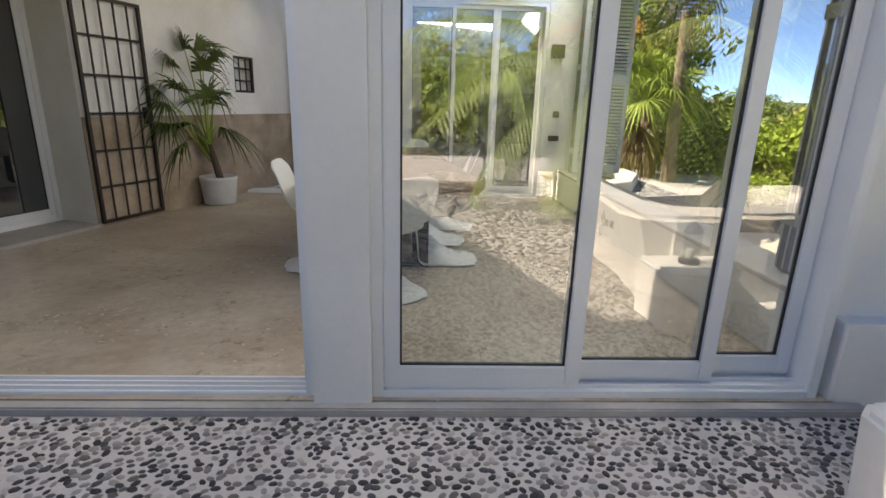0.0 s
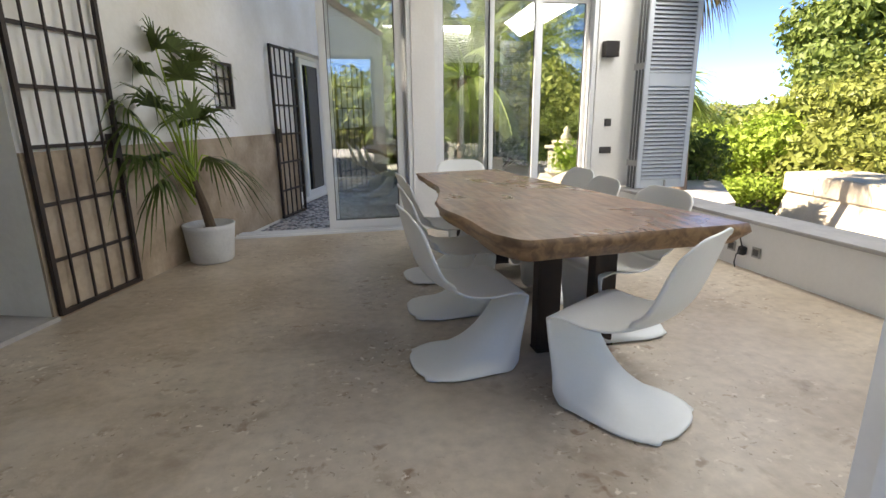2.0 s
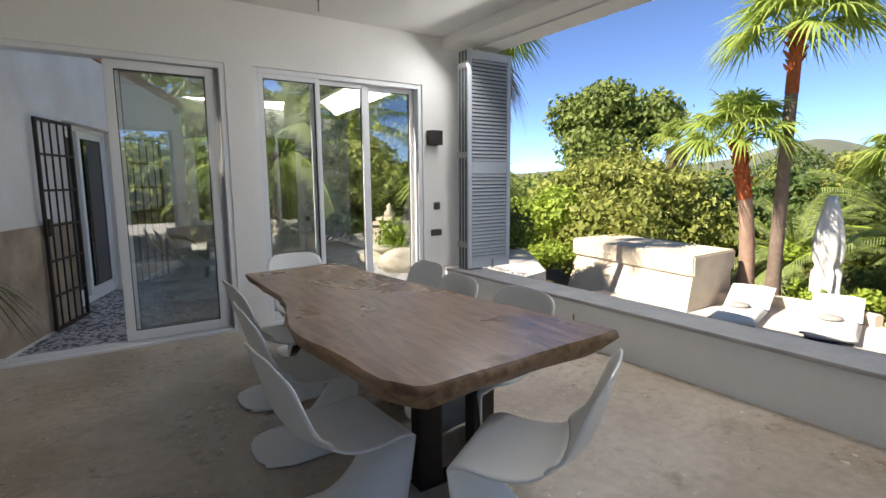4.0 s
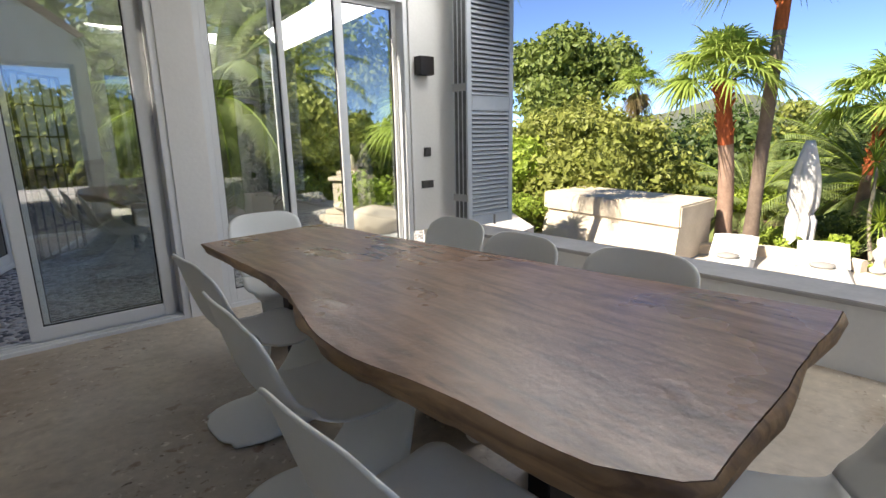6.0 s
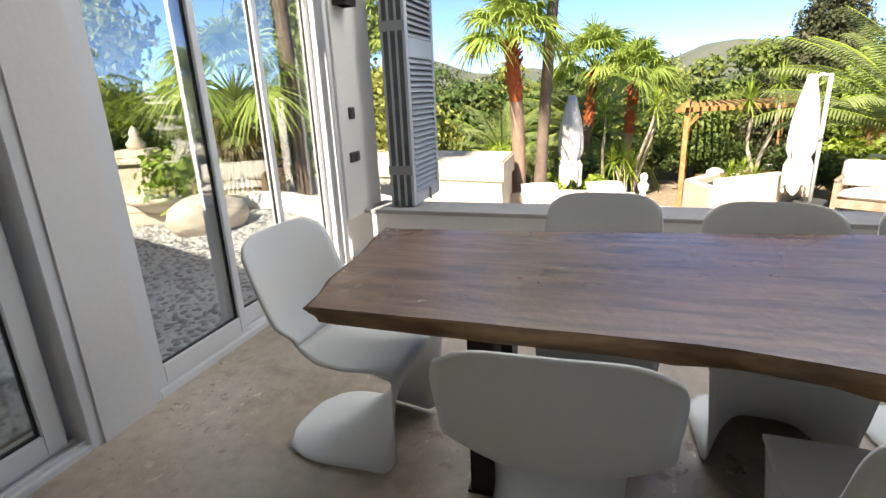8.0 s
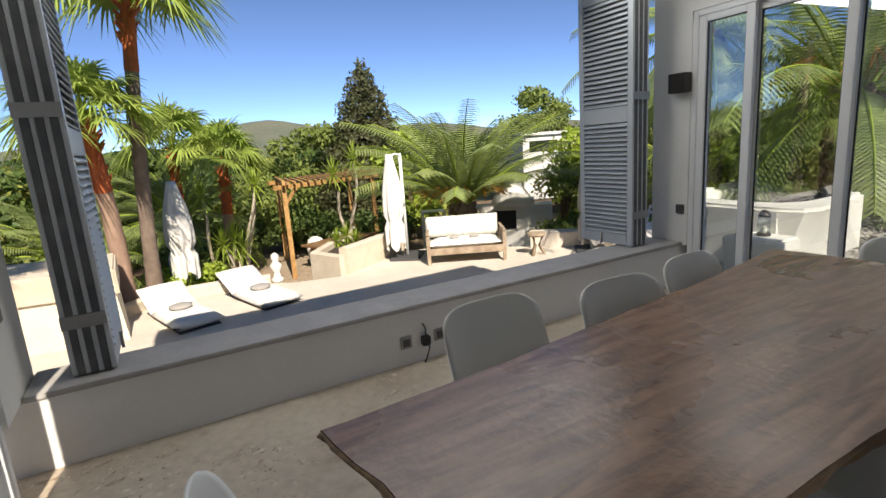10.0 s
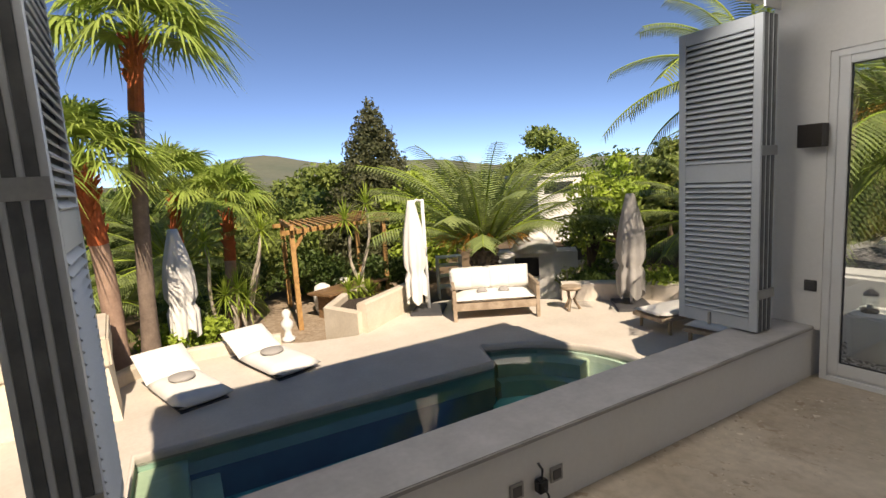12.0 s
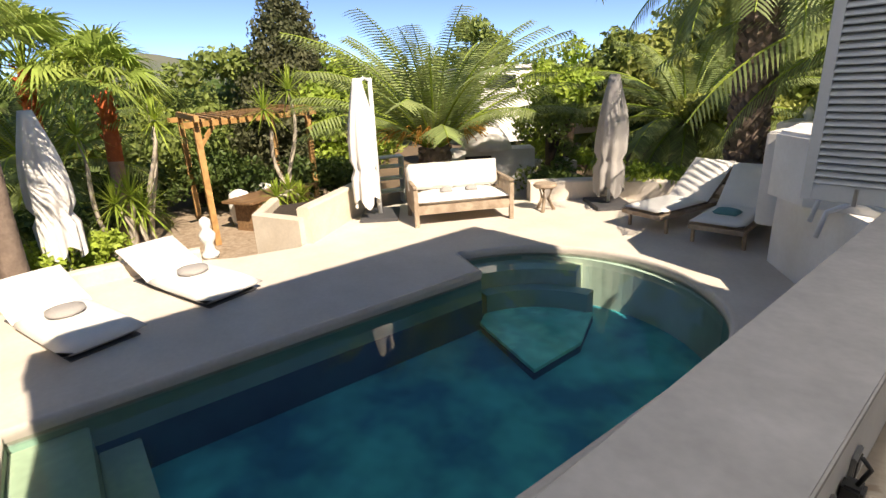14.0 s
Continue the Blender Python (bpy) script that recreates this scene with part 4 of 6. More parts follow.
def bench():
    """A built-in seat: a thick high back round a low platform, and a lower seat before it."""
    e = thing("masonry_bench", "white rendered built-in bench with a thick curved back and low seat", "bench", "", (0, 0, 0))
    out = [(1.66, 0.75), (1.50, 1.6), (1.45, 2.1), (1.52, 2.29), (1.75, 2.36), (2.5, 2.34), (3.2, 2.2), (3.62, 1.8), (3.7, 0.9)]
    inn = [(3.3, 0.9), (3.25, 1.6), (3.0, 1.85), (2.4, 1.98), (1.95, 1.95), (1.8, 1.75), (1.8, 0.75)]
    bm = flared(bmesh.new(), out + inn, -0.05, 0.6, 0.0)
    for v in bm.verts:
        if v.co.z < 0 and v.co.x < 1.6:
            v.co.x += 0.2
    bmesh.ops.bevel(bm, geom=[x for x in bm.edges if x.verts[0].co.z > 0.5 and x.verts[1].co.z > 0.5], offset=0.035, segments=3, affect="EDGES")
    part("back", bm, PLASTER_OUT, e)
    bm = prism(bmesh.new(), [(1.805, 0.8), (1.805, 1.74), (1.955, 1.945), (2.4, 1.975), (3.0, 1.845), (3.245, 1.6), (3.295, 0.9)], -0.05, 0.34)
    part("inner_seat", bm, PLASTER_OUT, e)
    bm = flared(bmesh.new(), [(1.52, 2.355), (1.55, 2.72), (1.62, 2.78), (2.02, 2.78), (2.08, 2.72), (2.10, 2.355)], -0.05, 0.34, 0.03)
    for v in bm.verts:
        if v.co.y < 2.4:
            v.co.y = 2.362
    bmesh.ops.bevel(bm, geom=[x for x in bm.edges if x.verts[0].co.z > 0.2 and x.verts[1].co.z > 0.2 and max(x.verts[0].co.y, x.verts[1].co.y) > 2.5], offset=0.02, segments=2, affect="EDGES")
    part("seat", bm, PLASTER_OUT, e)


bench()


def lantern(x, y, h):
    """A glass storm lantern with a dark base, cap and candle."""
    e = thing("lantern", "round glass lantern with a dark metal cap on the white bench", "lantern", "lanterns on the bench", (x, y, 0.342))
    part("base", lathe(bmesh.new(), [(0.062, 0.0), (0.065, 0.02), (0.055, 0.03)], 18), LAMP, e, smooth=True)
    part("glass", lathe(bmesh.new(), [(0.05, 0.03), (0.062, h * 0.4), (0.05, h * 0.75)], 18), GLASS, e, smooth=True)
    part("cap", lathe(bmesh.new(), [(0.058, h * 0.75), (0.05, h * 0.85), (0.018, h)], 18), LAMP, e, smooth=True)
    part("candle", lathe(bmesh.new(), [(0.025, 0.031), (0.025, h * 0.35), (0.004, h * 0.38)], 12), FABRIC, e)


lantern(1.78, 2.52, 0.26)
lantern(1.95, 2.60, 0.20)


def garden_chair(x, y, a):
    """A white folding chair: slanting frames, slatted seat and back."""
    e = thing("garden_chair", "white tubular folding chair on the pebble terrace", "chair", "", (x, y, -0.04), a)
    for sy in (-0.24, 0.24):
        bm = bmesh.new()
        tube(bm, [(0.24, sy, 0.0), (0.2, sy, 0.2), (-0.2, sy, 0.42), (-0.3, sy, 0.86)], 0.02, 8)
        tube(bm, [(-0.3, sy * 0.86, 0.0), (-0.22, sy * 0.86, 0.18), (0.24, sy * 0.86, 0.42)], 0.02, 8)
        tube(bm, [(-0.24, sy, 0.64), (0.2, sy, 0.62), (0.24, sy, 0.43)], 0.018, 8)
        part("side_frame", bm, FRAME, e, "white tubular side frame", True)
    for k in range(5):
        boxed("seat_slat", (-0.18 + 0.085 * k, -0.115 + 0.085 * k, -0.22, 0.22, 0.425, 0.44), FRAME, e, bevel=0.003)
    for k in range(4):
        boxed("back_slat", (-0.255 - 0.022 * k, -0.24 - 0.022 * k, -0.22, 0.22, 0.52 + 0.085 * k, 0.58 + 0.085 * k), FRAME, e, bevel=0.003)


garden_chair(2.68, 2.9, 20)
w = thing("stepped_parapet", "white rendered stepped parapet with a small finial", "parapet")
for k in range(4):
    boxed("block", (3.65 + 0.12 * k, 3.95 + 0.12 * k, 0.55 - 0.5 * k, 1.05 - 0.5 * k, -0.6, 0.5 - 0.05 * k), PLASTER_OUT, w, bevel=0.02)
boxed("end_block", (3.95, 4.5, -1.75, -1.0, -1.5, 0.42), PLASTER_OUT, w, bevel=0.02)
part("finial", lathe(bmesh.new(), [(0.07, 0.0), (0.05, 0.04), (0.08, 0.1), (0.05, 0.16), (0.01, 0.2)], 14, (4.22, -1.4, 0.42)), PLASTER_OUT, w, smooth=True)


# ---- plants ----
def leaves_mesh(name, centres, normals, size, mat, parent, rnd, slim=0.55, kind_stuff=False):
    """Many small pointed leaves, four corners each, bent a little."""
    n = len(centres)
    a = rnd.normal(size=(n, 3))
    a -= (a * normals).sum(1, keepdims=True) * normals
    a /= np.linalg.norm(a, axis=1, keepdims=True) + 1e-9
    b = np.cross(normals, a)
    s = (size * rnd.uniform(0.6, 1.3, n))[:, None]
    v = np.stack([centres - a * s, centres - b * s * slim + normals * s * 0.15, centres + a * s, centres + b * s * slim + normals * s * 0.15], 1).reshape(-1, 3)
    f = np.arange(4 * n).reshape(-1, 4)
    return raw(name, v.tolist(), f.tolist(), mat, parent)


def crown_points(blobs, per, rnd, shell=0.55):
    c, nn = [], []
    for x, y, z, rx, ry, rz in blobs:
        k = max(8, int(per * (rx * ry * rz) ** (2 / 3)))
        d = rnd.normal(size=(k, 3))
        d /= np.linalg.norm(d, axis=1, keepdims=True)
        r = rnd.uniform(shell, 1.0, k)[:, None] * (1 + 0.25 * np.sin(d[:, :1] * 7 + x) * np.cos(d[:, 2:] * 6 + y))
        c.append(np.array([x, y, z]) + d * r * np.array([rx, ry, rz]))
        m = d + rnd.normal(size=(k, 3)) * 0.7
        nn.append(m / np.linalg.norm(m, axis=1, keepdims=True))
    return np.concatenate(c), np.concatenate(nn)


def tree(x, y, z0, height, width, mat, seed, label, blobs=9, size=0.11, per=900, low=0.35, name="tree", group="", trunk_r=0.12, category="tree"):
    rnd = np.random.RandomState(seed)
    e = thing(name, label, category, group, (x, y, z0))
    bm = bmesh.new()
    sway = rnd.uniform(-0.3, 0.3, 2) * width * 0.3
    top = (sway[0], sway[1], height * 0.6)
    tube(bm, [(0, 0, 0), (sway[0] * 0.4, sway[1] * 0.4, height * 0.3), top], [trunk_r, trunk_r * 0.7, trunk_r * 0.4], 7)
    bl = []
    for k in range(blobs):
        a, u = rnd.uniform(0, 6.28), rnd.uniform(low, 0.88)
        r = width * 0.5 * rnd.uniform(0.15, 0.75) * (1.15 - 0.6 * abs(u - 0.5))
        s = width * rnd.uniform(0.17, 0.29)
        p = (r * math.cos(a), r * math.sin(a), height * u)
        bl.append((*p, s, s, s * rnd.uniform(0.6, 0.85)))
        if k % 2 == 0:
            tube(bm, [(sway[0] * 0.5, sway[1] * 0.5, height * 0.28), (p[0] * 0.5, p[1] * 0.5, p[2] * 0.8), p], [trunk_r * 0.5, trunk_r * 0.3, trunk_r * 0.12], 5)
    bl.append((sway[0], sway[1], height * 0.9, width * 0.16, width * 0.16, height * 0.1))
    part("trunk", bm, TWIG, e)
    c, nn = crown_points(bl, per, rnd)
    leaves_mesh("crown", c, nn, size, mat, e, rnd)
    return e


def bush(x, y, z0, w, h, mat, seed, label, size=0.06, per=1500, blobs=6, name="bush"):
    rnd = np.random.RandomState(seed)
    e = thing(name, label, "bush", "", (x, y, z0))
    bl = []
    bm = bmesh.new()
    for k in range(blobs):
        a = rnd.uniform(0, 6.28)
        r = w * 0.32 * rnd.uniform(0.2, 1)
        s = w * rnd.uniform(0.2, 0.32)
        p = (r * math.cos(a), r * math.sin(a), h * rnd.uniform(0.35, 0.72))
        bl.append((*p, s, s, h * rnd.uniform(0.25, 0.38)))
        tube(bm, [(0, 0, 0), (p[0] * 0.6, p[1] * 0.6, p[2] * 0.6), p], [0.02, 0.013, 0.005], 5)
    part("stem", bm, TWIG, e)
    c, nn = crown_points(bl, per, rnd, 0.4)
    leaves_mesh("leaves", c, nn, size, mat, e, rnd)
    return e


def blade(V, F, base, d, up, length, width, droop, segs=3):
    """A narrow leaf blade that bends down, as a strip."""
    side = d.cross(up)
    side = side.normalized() if side.length > 1e-6 else Vector((1, 0, 0))
    i0 = len(V)
    for s in range(segs + 1):
        u = s / segs
        p = base + d * length * u + Vector((0, 0, -droop * length * u * u))
        w = width * (1 - u) ** 0.6 * (0.6 + 0.4 * min(1, u * 4)) + 0.0008
        V.append(p - side * w / 2), V.append(p + side * w / 2)
    for s in range(segs):
        a = i0 + 2 * s
        F.append((a, a + 1, a + 3, a + 2))


def fan_leaf(V, F, centre, d, radius, rnd, n=22, spread=2.5, droop=0.25, width=0.05):
    """A palmate fan: blades spread in a plane round the direction d."""
    side = d.cross(Vector((0, 0, 1)))
    side = side.normalized() if side.length > 0.05 else Vector((1, 0, 0))
    up = side.cross(d).normalized()
    tilt = rnd.uniform(-0.5, 0.5)
    side = (side * math.cos(tilt) + up * math.sin(tilt)).normalized()
    up = side.cross(d).normalized()
    for i in range(n):
        a = (i / (n - 1) - 0.5) * spread
        b = (d * math.cos(a) + side * math.sin(a) + up * 0.12 * abs(a)).normalized()
        blade(V, F, centre, b, up, radius * (1 - 0.12 * abs(a)) * rnd.uniform(0.9, 1.08), width, droop * rnd.uniform(0.7, 1.4))


def fan_palm(base, top, r0, crown, seed, label, red=0.75, fronds=26, bark=None, dead=10, name="fan_palm", lean_mid=(0, 0), leaf=None):
    """Trunk from base to top, red sheath ring below the crown, fan fronds on long stalks."""
    rnd = random.Random(seed)
    e = thing(name, label, "palm tree", "fan palms", base)
    t = Vector(top) - Vector(base)
    n = 16
    path = [Vector((t.x * u + lean_mid[0] * math.sin(math.pi * u), t.y * u + lean_mid[1] * math.sin(math.pi * u), t.z * u)) for u in [i / n for i in range(n + 1)]]
    bm = bmesh.new()
    rad = [r0 * (1.25 - 0.55 * min(1, u * 5) * 0.55 - 0.25 * u) * (1 + 0.02 * (i % 2)) for i, u in enumerate([i / n for i in range(n + 1)])]
    tube(bm, path, rad, 14)
    part("trunk", bm, bark or BARK_PINK, e, smooth=True)
    if red < 1:
        bm = bmesh.new()
        k0 = int(red * n)
        tube(bm, path[k0:], [r * 1.06 for r in rad[k0:]], 14)
        length = (path[-1] - path[k0]).length
        for i in range(44):
            u = rnd.random() ** 0.6
            p = path[k0].lerp(path[-1], u)
            a = rnd.uniform(0, 6.28)
            o = Vector((math.cos(a), math.sin(a), 0))
            rr = rad[-1] * 1.04
            tube(bm, [p + o * rr * 0.9, p + o * (rr + 0.025) + Vector((0, 0, 0.05)), p + o * (rr + 0.05 + 0.06 * u) + Vector((0, 0, 0.12))], [0.035, 0.03, 0.012], 5)
        part("collar", bm, BARK_RED, e, "rust-red ring of cut leaf bases")
    V, F, VD, FD = [], [], [], []
    bm = bmesh.new()
    tp = path[-1]
    for i in range(fronds + dead):
        old = i >= fronds
        a = i * 2.399 + rnd.uniform(-0.2, 0.2)
        el = rnd.uniform(-1.25, -0.7) if old else math.radians(86 - 84 * (i / fronds) ** 1.1 + rnd.uniform(-8, 8))
        d = Vector((math.cos(a) * math.cos(el), math.sin(a) * math.cos(el), math.sin(el)))
        stalk = crown * (0.52 if not old else 0.3) * rnd.uniform(0.85, 1.15)
        m1, c = tp + d * stalk * 0.5 + Vector((0, 0, 0.04)), tp + d * stalk - Vector((0, 0, 0.08 * stalk))
        tube(bm, [tp, m1, c], [0.018, 0.014, 0.009], 4)
        fan_leaf(VD if old else V, FD if old else F, c, (d - Vector((0, 0, 0.25))).normalized(), crown * 0.62 * rnd.uniform(0.85, 1.1), rnd, 28, 3.5, 0.62 if not old else 0.9, crown * 0.042)
    part("core", bm, LEAF_LIME, e)
    raw("crown", V, F, leaf or LEAF_FAN, e)
    if dead:
        raw("dry_skirt", VD, FD, LEAF_DRY, e)
    return e


def date_palm(base, trunk_h, r0, length, seed, label, fronds=34, fruit=True, low=-0.5, name="date_palm", bark=None, sag=1.0):
    rnd = random.Random(seed)
    e = thing(name, label, "palm tree", "date palms", base)
    if trunk_h > 0.05:
        bm = bmesh.new()
        n = max(4, int(trunk_h / 0.12))
        pts = [(0, 0, trunk_h * i / n) for i in range(n + 1)]
        tube(bm, pts, [r0 * (1.15 - 0.2 * min(1, i / 4)) * (1.0 + 0.05 * (i % 2)) for i in range(n + 1)], 14)
        for i in range(int(trunk_h * 60)):
            a, z = i * 2.399, trunk_h * (i + 0.5) / (trunk_h * 60)
            o = Vector((math.cos(a), math.sin(a), 0)) * r0
            tube(bm, [o * 0.9 + Vector((0, 0, z)), o * 1.08 + Vector((0, 0, z + 0.04)), o * 1.14 + Vector((0, 0, z + 0.1))], [0.07, 0.06, 0.025], 4)
        part("trunk", bm, bark or BARK, e, smooth=False)
    V, F = [], []
    bm = bmesh.new()
    for i in range(fronds):
        a = i * 2.399 + rnd.uniform(-0.15, 0.15)
        u = i / fronds
        el = math.radians(82) * (1 - u) + low * u
        L = length * rnd.uniform(0.85, 1.1) * (0.8 + 0.25 * math.sin(math.pi * u))
        h = Vector((math.cos(a), math.sin(a), 0))
        p, ang, segs, pts = Vector((0, 0, trunk_h)) + h * r0 * 0.5, el, 16, []
        for s in range(segs + 1):
            pts.append(p.copy())
            p = p + (h * math.cos(ang) + Vector((0, 0, 1)) * math.sin(ang)) * (L / segs)
            ang -= 0.07 * sag * rnd.uniform(0.8, 1.2) * (1.25 if s > 8 else 0.8)
        tube(bm, pts, [0.028 * (1 - 0.85 * s / segs) + 0.003 for s in range(segs + 1)], 4)
        side = Vector((-h.y, h.x, 0))
        for s in range(2, segs):
            for half in (0, 0.33, 0.66):
                q = pts[s].lerp(pts[s + 1] if s < segs else pts[s], half)
                fwd = (pts[min(s + 1, segs)] - pts[s]).normalized()
                ll = length * 0.17 * (1 - 0.45 * abs((s + half) / segs - 0.45) * 2)
                upn = side.cross(fwd)
                for sg in (-1, 1):
                    d = (fwd * 0.65 + side * sg + upn * 0.25).normalized()
                    blade(V, F, q, d, upn, ll * rnd.uniform(0.85, 1.1), length * 0.015, 0.25, 2)
    part("core", bm, LEAF_LIME, e)
    raw("crown", V, F, LEAF_DATE, e)
    if fruit:
        bm = bmesh.new()
        for i in range(16):
            a = i * 2.399
            h = Vector((math.cos(a), math.sin(a), 0))
            b0 = Vector((0, 0, trunk_h + 0.1)) + h * r0
            for k in range(9):
                j = Vector((rnd.uniform(-0.15, 0.15), rnd.uniform(-0.15, 0.15), rnd.uniform(-0.2, 0.1)))
                tube(bm, [b0, b0 + h * length * 0.14 + Vector((0, 0, length * 0.12)), b0 + h * length * 0.25 + Vector((0, 0, length * 0.06)) + j], [0.012, 0.01, 0.008], 4, False)
        part("fruit_stalk", bm, ORANGE, e, "orange fruit stalks")
    return e


def yucca(base, stems, seed, label, mat=None, size=0.42):
    """Stems: (top offset x, y, z). A rosette of stiff blades on each."""
    rnd = random.Random(seed)
    e = thing("yucca", label, "yucca", "yuccas by the pergola", base)
    for k, t in enumerate(stems):
        V, F = [], []
        bm = bmesh.new()
        t = Vector(t)
        pts = [t * u + Vector((0.14 * math.sin(u * 5 + k), 0.14 * math.sin(u * 4 + k * 2), 0)) * u * (1 - u) * 3 for u in [i / 8 for i in range(9)]]
        tube(bm, pts, [0.05 - 0.015 * i / 8 for i in range(9)], 8)
        part("stem", bm, YUCCA_STEM, e, smooth=True)
        for i in range(60):
            a, el = i * 2.399, math.radians(85 - 130 * i / 60)
            d = Vector((math.cos(a) * math.cos(el), math.sin(a) * math.cos(el), math.sin(el)))
            blade(V, F, t, d, Vector((0, 0, 1)), size * rnd.uniform(0.8, 1.15), 0.045, 0.12 if el > 0 else 0.3, 3)
        raw("rosette", V, F, mat or LEAF_LIME, e)
    return e


# fan palms by the pool
fan_palm((9.6, 8.5, -1.3), (9.05, 8.56, 2.15), 0.17, 1.35, 1, "tall fan palm with a shaved pink trunk and red collar", 0.73, 34, dead=0, lean_mid=(0.12, -0.05))
fan_palm((9.75, 8.05, -1.3), (9.04, 7.66, 4.0), 0.14, 1.6, 2, "very tall leaning fan palm with a grey trunk", 0.84, 34, BARK, dead=0, lean_mid=(0.1, 0.05))
fan_palm((14.14, 6.40, -1.90), (14.32, 6.18, 1.41), 0.17, 1.5, 3, "fan palm with a rust-red collar behind the yuccas", 0.6, 26, dead=0)
fan_palm((15.16, 7.63, -1.90), (15.17, 7.33, 1.78), 0.17, 1.8, 4, "fan palm with a dark red collar behind the closed parasol", 0.6, 28, dead=0)
# date palms
date_palm((10.68, 0.81, -1.40), 1.30, 0.3, 3.4, 5, "young date palm with arching fronds behind the sofa", 46, True, 0.5, sag=0.85)
date_palm((5.49, -1.57, -1.20), 4.3, 0.25, 2.6, 6, "date palm with a thick rough trunk beside the loungers", 40, False, -0.75)
date_palm((2.9, -1.9, -0.05), 1.9, 0.34, 3.4, 7, "date palm with orange fruit stalks on the south terrace", 38, True, -0.7)
date_palm((15.89, 10.11, -1.80), 0.9, 0.25, 2.8, 8, "bushy date palm beyond the tall fan palms", 34, False, -0.5)
date_palm((16.38, 7.60, -1.80), 1.6, 0.25, 3.2, 28, "bushy date palm in the lower garden", 34, False, -0.5)
date_palm((8.21, -4.83, -1.50), 1.6, 0.25, 3.0, 9, "dense date palm behind the curved wall", 34, False, -0.6)
date_palm((2.15, 15.65, 0.00), 2.2, 0.22, 3.2, 10, "date palm in the courtyard garden", 30, False, -0.5)
date_palm((8.36, -8.13, -1.50), 1.4, 0.25, 3.0, 29, "dense date palm in the south garden", 34, False, -0.6)
fan_palm((4.62, 11.28, -0.40), (4.42, 11.51, 1.33), 0.13, 1.35, 11, "small fan palm with a rough trunk outside the north window", 1.1, 30, BARK_PINK, 6)
fan_palm((4.70, 10.74, -0.30), (4.63, 10.80, 3.80), 0.12, 1.1, 30, "fan palm behind the north shutter", 1.1, 26, BARK, 4)
fan_palm((14.62, 13.19, -1.60), (14.54, 13.31, 2.78), 0.09, 1.0, 12, "distant fan palm with a thin pale trunk", 1.1, 20, BARK, 8)
# yuccas
for base, tops, seed, text in (
    ((13.28, 6.08, -1.92), ((13.02, 5.61, 0.76), (14.01, 5.50, 1.27)), 13, "tall yellow-green yucca on pale stems before the pergola post"),
    ((13.12, 6.69, -1.92), ((12.93, 6.88, 0.61),), 14, "yucca on a bent pale stem beside the parasol"),
    ((12.83, 3.25, -1.10), ((12.94, 3.55, 0.82), (12.94, 2.95, 1.19)), 15, "pair of yuccas on tall thin crooked stems"),
    ((12.70, 6.36, -1.92), ((12.70, 6.32, -0.53), (12.62, 6.58, -0.62), (12.88, 6.14, -0.85)), 17, "low bushy yucca clump at the foot of the tall ones"),
    ((11.73, 3.73, -0.80), ((11.72, 3.70, -0.71), (11.71, 3.96, -0.79), (11.74, 3.46, -0.88)), 16, "low yucca rosettes in the planter")):
    yucca(base, [tuple(a - b for a, b in zip(t, base)) for t in tops], seed, text, size=0.62 if seed != 16 else 0.42)
# cypress
rc = np.random.RandomState(17)
cyt = (18.91, 0.47, 4.77)
cy = Vector((cyt[0], cyt[1], -1.9))
cyp = thing("cypress", "tall dark conical cypress behind the pergola", "tree", "", cy)
CH = cyt[2] + 1.9
part("trunk", tube(bmesh.new(), [(0, 0, 0), (0, 0, CH * 0.85)], [0.16, 0.03]), TWIG, cyp)
bl = []
for k in range(46):
    u = (k + 0.5) / 46
    a = k * 2.399
    rr = 2.3 * (1 - u) ** 0.75 + 0.06
    bl.append((rr * 0.62 * math.cos(a), rr * 0.62 * math.sin(a), CH * (0.12 + 0.86 * u), rr * 0.55, rr * 0.55, 0.5))
c, nn = crown_points(bl, 1500, rc)
leaves_mesh("crown", c, nn, 0.08, LEAF_CYP, cyp, rc)
